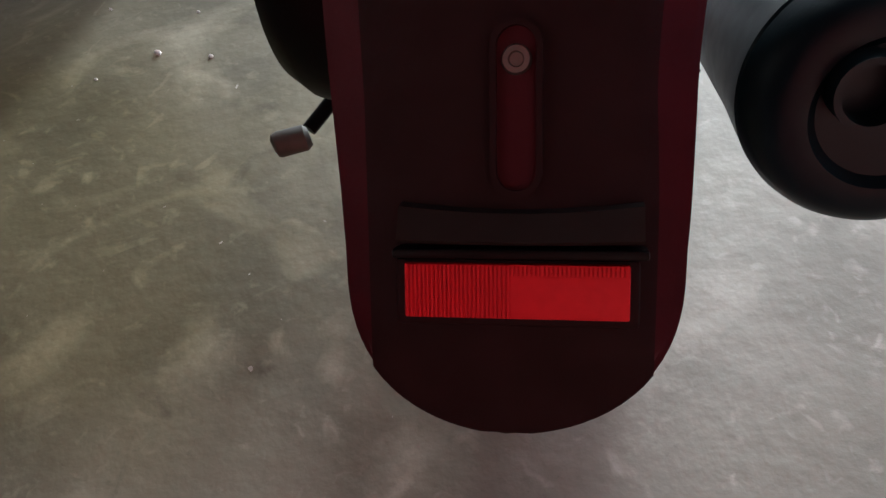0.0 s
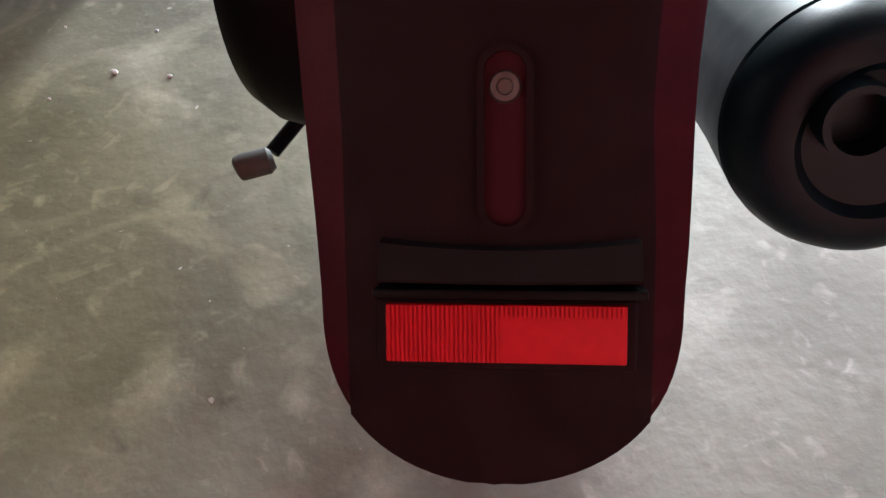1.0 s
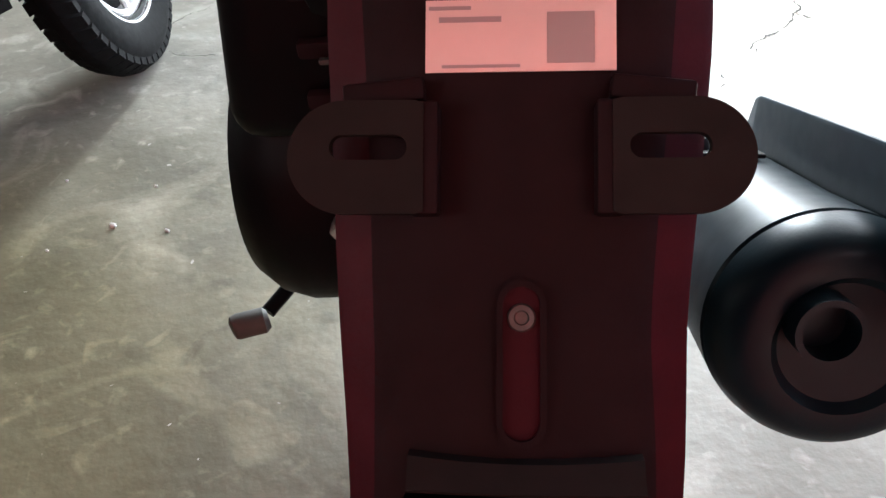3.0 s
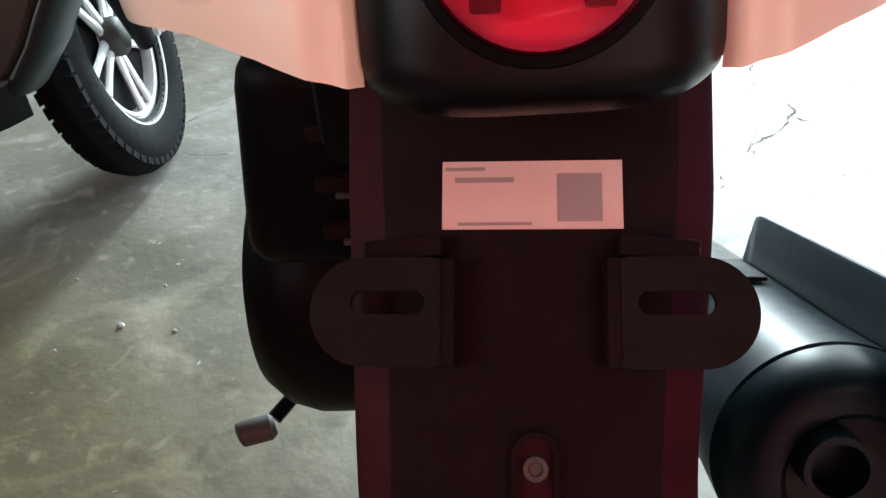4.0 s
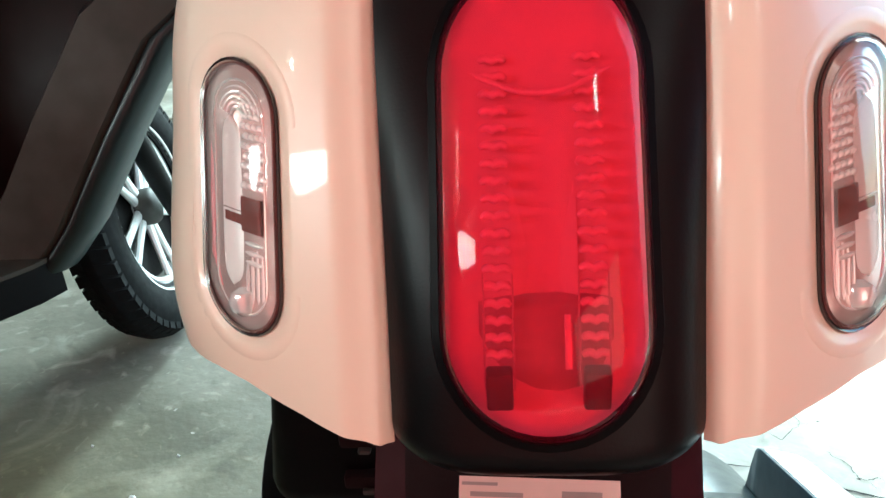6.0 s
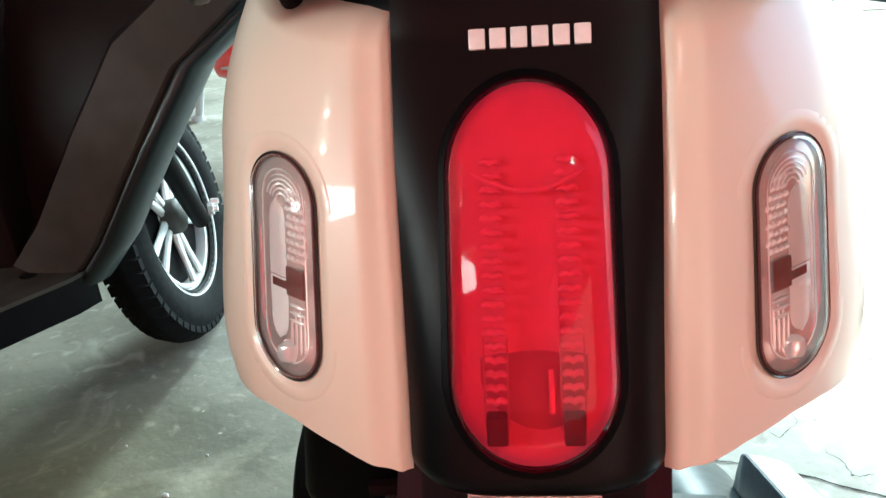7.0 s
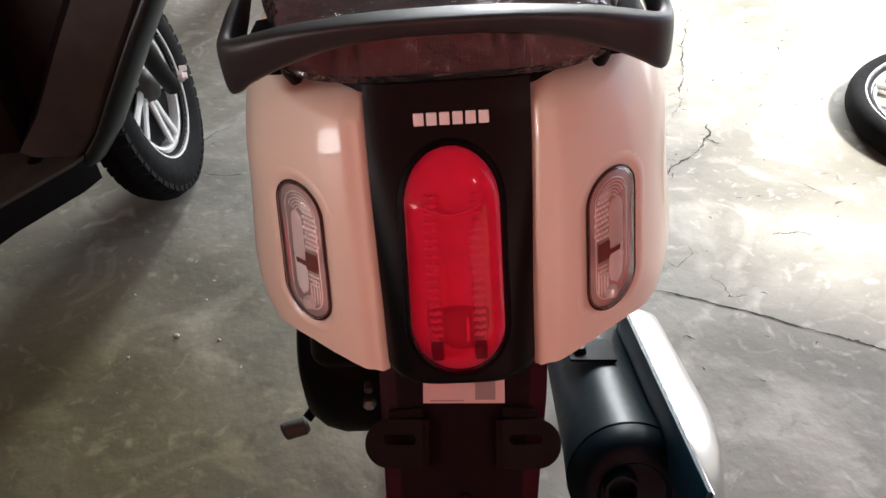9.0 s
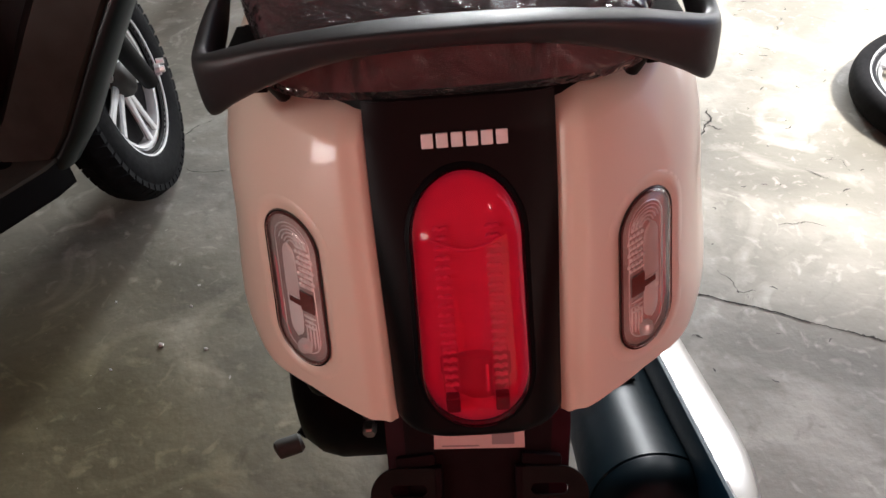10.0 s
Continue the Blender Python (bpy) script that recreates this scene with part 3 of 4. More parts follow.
for k in range(31):
    b = -0.060 + 0.043 * k / 30
    w = min(0.0200, math.sqrt(max(0.0, 0.0285 ** 2 - min(0.0, b + 0.033) ** 2)) * 0.80)
    o = -0.0105 + 0.0068 * smooth(-0.019, -0.027, b) - 0.003 * smooth(-0.052, -0.060, b)
    rings.append([on_tail(w * q, b, o - 0.0015 * q * q) for q in (-1, -0.6, -0.2, 0.2, 0.6, 1)] + [on_tail(w * 0.95, b, -0.0135), on_tail(-w * 0.95, b, -0.0135)])
part("lower_shade", loft(rings), SHADE_ROSE, tail_lamp, "dim panel that shades the lower bowl", 30)
part("brow", tube([on_tail(a, 0.0335 - 0.006 * math.cos(a / 0.021 * math.pi / 2), 0.002) for a in (-0.021 + 0.0035 * k for k in range(13))], [0.0003] + [0.0009] * 11 + [0.0003], 8), RED_RIB, tail_lamp, "curved step across the top of the bowl", 60)
# silver emblem in place of the maker's letters
for k in range(6):
    a = -0.0178 + k * 0.0081
    bm = box((-0.0032, -0.0014, -0.0040), (0.0032, 0.0014, 0.0040), 0.0006, Matrix.Translation((a, tail_y(0.7283) + 0.0005, 0.7283)) @ pose(0, 0, 0, -25, 0, 0))
    part("emblem", bm, CHROME_LETTER, scooter, "small silver emblem block")

# dark body under the panels
part("inner_body", box((-0.088, 0.455, 0.50), (0.058, 1.15, 0.66), 0.012), BLACK, scooter, "black inner body")
part("seat_box", box((-0.10, 0.52, 0.64), (0.10, 1.12, 0.742), 0.012), BLACK, scooter, "black storage box under the seat")
part("under_seat_ledge", loft([[(x, 0.4515 + 0.045 * (abs(x) / 0.098) ** 3 + dy, z) for dy, z in ((0.012, 0.7315), (0.003, 0.7335), (0.0, 0.738), (0.004, 0.747), (0.012, 0.751), (0.10, 0.751), (0.10, 0.7315))] for x in (-0.098 + 0.196 * k / 24 for k in range(25))]), BLACK, scooter, "black ledge under the seat", 40)

# seat with its plastic wrap


def seat_ring(y, grow):
    k = smooth(0.455, 0.56, y)
    w, zt, zb = 0.100 + 0.030 * k + grow, 0.790 + 0.035 * k + grow, 0.7485 - grow
    pts = []
    for i in range(32):
        a = 2 * math.pi * i / 32
        c, s = math.cos(a), math.sin(a)
        pts.append((w * math.copysign(abs(c) ** 0.6, c), y, (zt + zb) / 2 + (zt - zb) / 2 * math.copysign(abs(s) ** 0.7, s)))
    return pts


ys = [0.4555, 0.4575, 0.465, 0.48, 0.51, 0.56, 0.65, 0.8, 0.95, 1.08, 1.12]
seat = part("seat", loft([seat_ring(y, -0.010 if y < 0.457 else 0.0) for y in ys]), SEAT, scooter, "dark maroon vinyl seat", 60)
part("wrap", loft([seat_ring(y - 0.003, -0.006 if y < 0.457 else 0.003) for y in ys]), WRAP, seat, "crinkled clear plastic wrap", 60)

# grab rail: a broad bar across, which turns forward at both ends and tapers into a fin
RAIL_PLAN = [(0.0, 0.432, 0.8015, 0.7880, 0.0115), (0.05, 0.433, 0.8000, 0.7845, 0.0110), (0.09, 0.4375, 0.7945, 0.7720, 0.0100), (0.115, 0.4425, 0.7880, 0.7600, 0.0090),
             (0.128, 0.4475, 0.7840, 0.7500, 0.0075), (0.1345, 0.4550, 0.7815, 0.7455, 0.0060), (0.1368, 0.4660, 0.7815, 0.7500, 0.0050), (0.1362, 0.4850, 0.7860, 0.7575, 0.0042), (0.1340, 0.5050, 0.7900, 0.7680, 0.0036), (0.1315, 0.5220, 0.7935, 0.7830, 0.0028)]


def glide(points, steps):
    """Points along a smooth curve through the given ones."""
    pts, made = [np.array(p) for p in points], []
    for i in range(len(pts) - 1):
        p0, p1, p2, p3 = pts[max(i - 1, 0)], pts[i], pts[i + 1], pts[min(i + 2, len(pts) - 1)]
        for k in range(steps):
            q = k / steps
            made.append(0.5 * (2 * p1 + (p2 - p0) * q + (2 * p0 - 5 * p1 + 4 * p2 - p3) * q * q + (3 * p1 - p0 - 3 * p2 + p3) * q ** 3))
    return made + [pts[-1]]


rail_line = glide([(-x, *rest) for x, *rest in RAIL_PLAN[:0:-1]] + RAIL_PLAN, 5)
rings = []
rail_line = [np.array((x * 0.978, *rest)) for x, *rest in rail_line]
for i, (x, y, zt, zb, hd) in enumerate(rail_line):
    p, q = rail_line[max(i - 1, 0)], rail_line[min(i + 1, len(rail_line) - 1)]
    tx, ty = q[0] - p[0], q[1] - p[1]
    d = math.hypot(tx, ty)
    nx, ny = ty / d, -tx / d
    ring = []
    for k in range(24):
        c, e = math.cos(2 * math.pi * k / 24), math.sin(2 * math.pi * k / 24)
        w = hd * math.copysign(abs(c) ** 0.55, c)
        ring.append((x + nx * w, y + ny * w - 0.004 * e * smooth(0.12, 0.06, abs(x)), (zt + zb) / 2 + (zt - zb) / 2 * math.copysign(abs(e) ** 0.6, e)))
    rings.append(ring)
rail = part("grab_rail", loft(rings), RAIL, scooter, "satin black rear grab rail", 60)
for side in (-1, 1):
    # a black sheet beside the seat stands for the shaded hollow of the rail
    web = [[(side * x, y, z) for x, y in ((0.1290, 0.452), (0.1275, 0.518), (0.112, 0.524), (0.100, 0.500), (0.100, 0.450))] for z in (0.758, 0.764)]
    part("rail_web", loft(web), BLACK, rail, "", 30)
    part("rail_bracket", tube([(side * 0.104, 0.452, 0.780), (side * 0.101, 0.462, 0.760), (side * 0.098, 0.475, 0.742)], [0.007, 0.005, 0.005], 10), BLACK, rail)

# plate carrier and mudguard: a sloping black slab, raised in the middle
F_ORIGIN = Vector((-0.003, 0.400, 0.518))
F_DOWN = Vector((-0.035, -0.686, -0.727)).normalized()
F_OUT = Vector((0, -0.727, 0.686))
F_SIDE = F_OUT.cross(F_DOWN).normalized()


def slab(x, s, n):
    return F_ORIGIN + F_SIDE * x + F_DOWN * s + F_OUT * n


SLAB = Matrix((F_SIDE, -F_DOWN, F_OUT)).transposed().to_4x4()
SLAB.translation = F_ORIGIN
WIDTHS = [(-0.06, 0.064), (0.0, 0.0625), (0.066, 0.0575), (0.126, 0.0527), (0.146, 0.0515), (0.163, 0.0498), (0.172, 0.0475), (0.180, 0.0440), (0.188, 0.0385), (0.195, 0.0310), (0.201, 0.022), (0.205, 0.012)]
rings = []
for k in range(45):
    s = -0.06 + 0.265 * math.sin(math.pi / 2 * k / 44)
    w = lerp_table(WIDTHS, s) if s < 0.150 else 0.0513 * math.sqrt(max(0.0, 1 - ((s - 0.150) / 0.0556) ** 2.6))
    c = min(lerp_table([(-0.06, 0.0465), (-0.02, 0.0455), (0.06, 0.0400), (0.10, 0.0378), (0.206, 0.0370)], s), w - 0.006)
    up = 0.003 * (1 - smooth(0.172, 0.195, s))
    prof = [(-w + 0.003, -0.020), (-w, -0.010), (-w + 0.0005, -0.004), (-w + 0.003, -0.0025), (-c - 0.005, 0.0), (-c, up), (0, up + 0.001), (c, up), (c + 0.005, 0.0), (w - 0.003, -0.0025), (w - 0.0005, -0.004), (w, -0.010), (w - 0.003, -0.020)]
    rings.append([slab(x * (1.02 + (0.05 * smooth(0.08, 0.14, s) if x > 0 else 0)) - 0.002 * smooth(0.0, 0.1, s), s, n) for x, n in prof])
mudguard = part("mudguard", loft(rings), FENDER, scooter, "dull black rear mudguard and plate carrier", 30)
# its side bands have a more maroon colour
mudguard.data.materials.append(BAND)
for f in mudguard.data.polygons:
    if f.index < 44 * 13 and f.index % 13 in (0, 1, 2, 3, 8, 9, 10, 11):
        f.material_index = 1
part("screw_slot", plate(stadium(0.0078, 0.026), SLAB @ pose(0.0015, -0.1040, 0.0035), 0.0034, 0.0008, stadium(0.0058, 0.0240)), FENDER, mudguard, "raised rim of a slot")
# the maroon here paints the red light inside the slot
part("slot_floor", plate(stadium(0.0058, 0.0240), SLAB @ pose(0.0015, -0.1040, 0.0041), 0.0003), BAND, mudguard)
part("screw", lathe([(0, 0.0012), (0.0020, 0.0012), (0.0024, 0.0022), (0.0040, 0.0020), (0.0046, 0.0), (0, 0.0)], SLAB @ pose(0.0015, -0.0897, 0.0044), 20), SCREW, mudguard, "dull steel screw")

for side in (-1, 1):
    # a tab with a rounded outer end and a slot through it, standing off on a block
    outer, inner = [], []
    for k in range(48):
        a = 2 * math.pi * k / 48
        c, t = math.cos(a), math.sin(a)
        if c > 0:
            outer.append((side * (0.0540 + 0.0178 * c), 0.0178 * t))
        else:
            outer.append((side * (0.0540 + 0.0250 * max(-1.0, 1.8 * c)), math.copysign(0.0178 * min(1.0, 1.2 * abs(t)), t)))
        inner.append((side * (0.0463 + math.copysign(0.0083, c) + 0.0039 * c), 0.0030 + 0.0039 * t))
    tab = part("plate_tab", plate(outer, SLAB @ pose(0, -0.0400, 0.0100), 0.0035, 0.0, inner), TAB, mudguard, "slotted mounting tab for a number plate", 30)
    part("tab_block", box((-0.0045, -0.0178, 0), (0.0045, 0.0178, 0.0128), 0.0012, SLAB @ pose(side * 0.0288, -0.0400, 0.0)), FENDER, tab)
    part("tab_wedge", box((-0.013, -0.003, 0), (0.013, 0.0045, 0.0105), 0.0012, SLAB @ pose(side * 0.042, -0.0195, 0.0, 0, 0, side * -6)), FENDER, tab)

sticker = part("label", box((-0.0303, -0.0110, 0), (0.0303, 0.0125, 0.0006), 0, SLAB @ pose(0.001, -0.0005, 0.0043)), PAPER, mudguard, "white paper label with unreadable print")
for a, b, w, h in ((-0.0225, 0.0098, 0.0068, 0.0006), (-0.016, 0.006, 0.0100, 0.0009), (-0.0125, -0.0092, 0.0125, 0.0005)):
    part("print_bar", box((a - w, b - h, 0), (a + w, b + h, 0.0002), 0, SLAB @ pose(0.001, -0.0005, 0.0050)), INK, sticker)
part("print_block", box((0.0085, -0.0085, 0), (0.0235, 0.0080, 0.0002), 0, SLAB @ pose(0.001, -0.0005, 0.0050)), INK, sticker)

# rear reflector under its dark hood
reflector = part("rear_reflector", box((-0.0365, -0.0205, 0), (0.0365, 0.0, 0.006), 0.0015, SLAB @ pose(0.0015, -0.1482, 0.002)), FENDER, mudguard, "red rear reflector under a dark hood")
bm = box((-0.0335, -0.0178, 0.0), (0.0335, -0.0012, 0.0035), 0.0006, SLAB @ pose(0.0015, -0.1482, 0.0065))
lens_ = part("lens", bm, REFLECTOR, reflector, "red prism lens")
bm = bmesh.new()
for k in range(52):
    x = -0.0325 + k * 0.00127
    short = k > 24
    for v in bmesh.ops.create_cube(bm, size=1)["verts"]:
        v.co = (x + v.co.x * 0.0007, (-0.0095 if not short else -0.0030) + v.co.y * (0.0160 if not short else 0.0034), 0.0036 + v.co.z * 0.0009)
bm.transform(SLAB @ pose(0.0015, -0.1482, 0.0065))
tagged(part("ribs", bm, REFLECTOR, lens_, "fine moulded ribs"), kind="stuff")
rings = []
for k in range(13):
    x = -0.0385 + 0.077 * k / 12
    bow = 0.0022 * (abs(x) / 0.0385) ** 2
    rings.append([slab(x * 0.94 + 0.0025, s, n) for s, n in ((0.1335 - bow, 0.0035), (0.1345 - bow, 0.0085), (0.1425 - bow * 0.3, 0.0130), (0.1435 - bow * 0.3, 0.0120), (0.1430, 0.0035))])
part("hood", loft(rings), TAB, reflector, "dark grey hood", 30)
part("hood_lip", box((-0.0375, -0.0013, 0), (0.0375, 0.0016, 0.0105), 0.0008, SLAB @ pose(0.0025, -0.1462, 0.003)), BLACK, reflector)


# wheel, used for all three machines
def wheel(owner, m, radius, width, rim_r, spokes, mat_rim, slim=1.0):
    """A tyre with tread blocks, a cast rim and spokes, about the local z axis."""
    hw, side_r = width / 2, radius - rim_r
    prof = []
    for k in range(17):
        a = math.pi * k / 16
        prof.append((rim_r + 0.004 + (side_r - 0.004) * math.sin(a) ** 0.62, hw * math.cos(a) * (1.0 if 0 < k < 16 else 0.86)))
    prof += [(rim_r - 0.004, -hw * 0.7), (rim_r - 0.004, hw * 0.7)]
    w = part("wheel", lathe([(0.0, 0.030), (0.022, 0.030), (0.03, 0.024), (0.034, 0.0), (0.03, -0.024), (0.022, -0.030), (0.0, -0.030)], m, 28), mat_rim, owner, "wheel hub")
    tyre = part("tyre", ring_lathe(prof, m, 72), RUBBER, w, "black rubber tyre", 60)
    bm = bmesh.new()
    n = 56
    for k in range(n):
        for sgn in (-1, 1):
            a = 2 * math.pi * (k + 0.25 * sgn) / n
            rot = Matrix.Rotation(a, 4, "Z")
            for v in bmesh.ops.create_cube(bm, size=1)["verts"]:
                p = Vector((radius - 0.0065 - 0.011 * (0.5 + sgn * v.co.z) ** 2 * 1.0 + v.co.x * 0.012, v.co.y * radius * 2 * math.pi / n * 0.72, sgn * hw * 0.52 + v.co.z * hw * 0.62))
                p.y += sgn * p.z * 0.35
                v.co = rot @ p
    bm.transform(m)
    tagged(part("tread", bm, RUBBER, tyre, "tread blocks"), kind="stuff")
    half = [(0.006, 0.80), (-0.003, 0.78), (-0.006, 0.40), (-0.016, 0.36), (-0.018, 0.50), (-0.024, 0.48), (-0.026, 0.30)]
    back = [(-0.014, -0.2), (-0.004, -0.5), (0.006, -0.70)]
    rp = [(rim_r + a, -b * hw) for a, b in half] + [(rim_r + a, b * hw) for a, b in half[::-1]] + [(rim_r + a, -b * hw) for a, b in back[::-1]] + [(rim_r + a, b * hw) for a, b in back]
    part("rim", ring_lathe(rp, m, 64), mat_rim, w, "silver cast rim", 30)
    for sgn in (-1, 1):
        well = [(rim_r - 0.0055, sgn * hw * 0.56), (rim_r - 0.0055, sgn * hw * 0.66), (rim_r - 0.0125, sgn * hw * 0.60), (rim_r - 0.0125, sgn * hw * 0.50)]
        part("rim_well", ring_lathe(well, m, 64), BLACK, w, "dark groove of the rim", 30)
    for k in range(spokes):
        a = 2 * math.pi * k / spokes
        for d in (-0.16, 0.16):
            rot = m @ Matrix.Rotation(a, 4, "Z")
            p0, p1 = rot @ Vector((0.028, 0.05 * d, 0.010)), rot @ Vector(((rim_r - 0.022) * math.cos(d), (rim_r - 0.022) * math.sin(d), 0.016))
            part("spoke", tube([p0, p0.lerp(p1, 0.5), p1], [0.010 * slim, 0.008 * slim, 0.009 * slim], 8, 0.8, up=(m.to_3x3() @ Vector((0, 0, 1)))), mat_rim, w)
    return w


wheel(scooter, pose(0, 0.70, 0.246, 0, 90, 0), 0.246, 0.11, 0.155, 5, ALLOY)

# drive case, air box, bolts and stand on the near side
bm = box((-0.155, 0.515, 0.405), (-0.075, 0.86, 0.532), 0.020, None, 4)
for v in bm.verts:
    if v.co.x < -0.1:
        v.co.x += 0.013 * smooth(0.41, 0.53, v.co.z)
part("air_box", bm, BLACK, scooter, "black air cleaner box")
part("air_box_duct", box((-0.118, 0.530, 0.50), (-0.070, 0.80, 0.580), 0.014, None, 3), BLACK, scooter, "black duct over the air cleaner")
for z in (0.438, 0.466, 0.495, 0.523):
    louvre = part("louvre", box((-0.106, 0.5085, z - 0.006), (-0.080, 0.520, z + 0.003), 0.002), FENDER, scooter)
    # the pale lip puts the clip's highlight into its colour
    part("clip", box((-0.0955, 0.5055, z - 0.0075), (-0.0885, 0.512, z - 0.0045), 0.001), SCREW, louvre, "clip coloured pale for its highlight")
part("drive_case", lathe([(0, -0.072), (0.062, -0.070), (0.085, -0.062), (0.098, -0.046), (0.104, -0.026), (0.104, 0.030), (0.097, 0.040), (0, 0.042)], pose(-0.124, 0.655, 0.307, 0, 90, 0), 56), BLACK, scooter, "rounded black drive case")
part("drive_arm", box((-0.150, 0.66, 0.24), (-0.075, 1.0, 0.42), 0.03, None, 3), BLACK, scooter, "black drive case arm")
part("bolt", lathe([(0, 0.012), (0.0055, 0.012), (0.007, 0.010), (0.007, 0.0), (0, 0.0)], pose(-0.111, 0.551, 0.327, 90, 0, 0), 6), STEEL, scooter, "bright steel bolt", 20)
part("bolt", lathe([(0, 0.010), (0.0045, 0.010), (0.005, 0.008), (0.005, 0.0), (0, 0.0)], pose(-0.109, 0.551, 0.350, 90, 0, 0), 6), SCREW, scooter, "dull steel bolt", 20)
stand = part("centre_stand", tube([(-0.10, 0.86, 0.17), (-0.16, 0.82, 0.14), (-0.215, 0.755, 0.105), (-0.245, 0.715, 0.090)], 0.0075, 10), BLACK, scooter, "black centre stand arm")
part("pedal", tube([(-0.2755, 0.691, 0.092), (-0.274, 0.692, 0.092), (-0.270, 0.694, 0.092), (-0.246, 0.703, 0.091), (-0.242, 0.705, 0.091)], [0.007, 0.0115, 0.013, 0.013, 0.009], 18), CAP, stand, "worn grey pedal", 40)
for sx in (-1, 1):
    part("stand_leg", tube([(sx * 0.07, 0.90, 0.20), (sx * 0.10, 0.88, 0.10), (sx * 0.135, 0.86, 0.012)], 0.012, 10), BLACK, stand)

# muffler with its shield
AX = Vector((0, 0.9140, -0.4057))
muff = pose(0.136, 0.393, 0.370) @ AX.to_track_quat("Z", "Y").to_matrix().to_4x4()
muffler = part("muffler", lathe([(0, 0.012), (0.028, 0.012), (0.032, 0.007), (0.040, 0.007), (0.046, 0.010), (0.0505, 0.016), (0.0535, 0.024), (0.055, 0.032), (0.0538, 0.0335), (0.0538, 0.0350), (0.0552, 0.0365), (0.0530, 0.10), (0.0525, 0.34), (0.05, 0.37), (0, 0.38)], muff, 64), MUFFLER, scooter, "black steel muffler", 35)
part("outlet", lathe([(0.012, -0.006), (0.015, -0.006), (0.015, 0.01), (0.012, 0.01), (0.012, -0.006)], muff @ pose(0.012, 0.012, 0), 24), MUFFLER, muffler, "dark outlet pipe")
part("exhaust_pipe", tube([(0.10, 0.74, 0.245), (0.08, 0.82, 0.215), (0.06, 0.95, 0.205)], 0.016, 14), MUFFLER, muffler)


def crest(y):
    """Height of the shield's straight upper edge; its far end drops off."""
    return 0.412 - 0.43 * (y - 0.497) - 0.045 * smooth(0.650, 0.668, y)


def bulge(y):
    """Width of the cover: it tapers to a rounded nose at the tail end and is blunt at the other."""
    return 0.037 * math.sqrt(max(0.04, 1 - max(0.0, (0.465 - y) / 0.142) ** 2.0)) * (1 - 0.3 * smooth(0.640, 0.668, y))


stations = [0.324 + 0.344 * (0.5 - 0.5 * math.cos(math.pi * k / 36)) for k in range(37)]
rings = [[(x, y, crest(y) + dz) for x, dz in ((0.1640, -0.066), (0.1640, -0.002), (0.1652, 0.0), (0.1680, 0.0), (0.1687, -0.002), (0.1687, -0.066))] for y in stations]
part("heat_shield", loft(rings), SHIELD, muffler, "black inner side of the heat shield, tinted blue as reflected sky", 50)
rings = []
for y in stations:
    b, nose = bulge(y), 0.046 * max(0.0, (0.455 - y) / 0.131) ** 2
    section = ((0.0, -0.075), (0.0, -0.001), (0.04, 0.0), (0.35, -0.0015), (0.62, -0.0040), (0.80, -0.0078), (0.92, -0.0135), (0.985, -0.022), (1.0, -0.034), (0.97, -0.052), (0.86, -0.068))
    rings.append([(0.1689 + e * b, y, crest(y) - 0.0012 + dz - nose * e ** 1.2) for e, dz in section])
part("shield_cover", loft(rings), COVER, muffler, "satin silver cover of the heat shield", 50)
part("bracket", box((-0.024, -0.028, -0.0015), (0.024, 0.028, 0.0015), 0.001, pose(0.122, 0.590, 0.345, -24, 4, 0)), PLATE, muffler, "grey bracket plate")
part("bracket_bolt", lathe([(0, 0.008), (0.006, 0.008), (0.008, 0.0), (0, 0.0)], pose(0.110, 0.580, 0.3505, -24, 0, 0), 12), BLACK, muffler)

# ---- a dark scooter parked alongside ----
neighbour = thing("parked_scooter", (-0.85, 1.2, 0), "dark maroon scooter parked alongside on its side stand, wheel turned", "scooter")
NW = pose(-0.669, 1.454, 0.231, 0, 0, 4.3) @ pose(0, 0, 0, 0, -9, 0) @ pose(0, 0, 0, 0, 90, 0)
front_wheel = wheel(neighbour, NW, 0.233, 0.084, 0.153, 5, ALLOY, 0.9)
for sgn in (1, -1):
    part("brake_drum", lathe([(0, 0.003), (0.122, 0.003), (0.125, 0.0), (0.122, -0.003), (0, -0.003)], NW @ pose(0, 0, -0.004 + sgn * 0.004), 48), BLACK, front_wheel, "dark brake drum")
fork = part("fork_leg", tube([(-0.610, 1.478, 0.215), (-0.598, 1.40, 0.31), (-0.578, 1.30, 0.43), (-0.565, 1.24, 0.52)], [0.017, 0.018, 0.018, 0.018], 14), BLACK, neighbour, "black fork leg")
part("axle_nut", lathe([(0, 0.018), (0.007, 0.018), (0.008, 0.010), (0.012, 0.010), (0.012, 0.0), (0, 0.0)], pose(-0.596, 1.488, 0.232, 0, 90, 14), 8), SILVER, fork, "bright axle nut", 20)
part("axle_nut", lathe([(0, 0.014), (0.006, 0.014), (0.007, 0.0), (0, 0.0)], pose(-0.596, 1.506, 0.240, 0, 90, 14), 8), SILVER, fork, "bright pinch bolt", 20)
part("hub_cap", lathe([(0, 0.038), (0.020, 0.037), (0.029, 0.033), (0.033, 0.026), (0.033, 0.005), (0, 0.005)], NW, 28), CAP, front_wheel, "dusty brown hub cap")
# leg shield seen from its rear, floor board with a hole
sh_pts = [(-0.622, 1.09, 0.285), (-0.575, 1.10, 0.34), (-0.50, 1.12, 0.46), (-0.43, 1.15, 0.57), (-0.37, 1.19, 0.62), (-0.33, 1.24, 0.66)]
rings = []
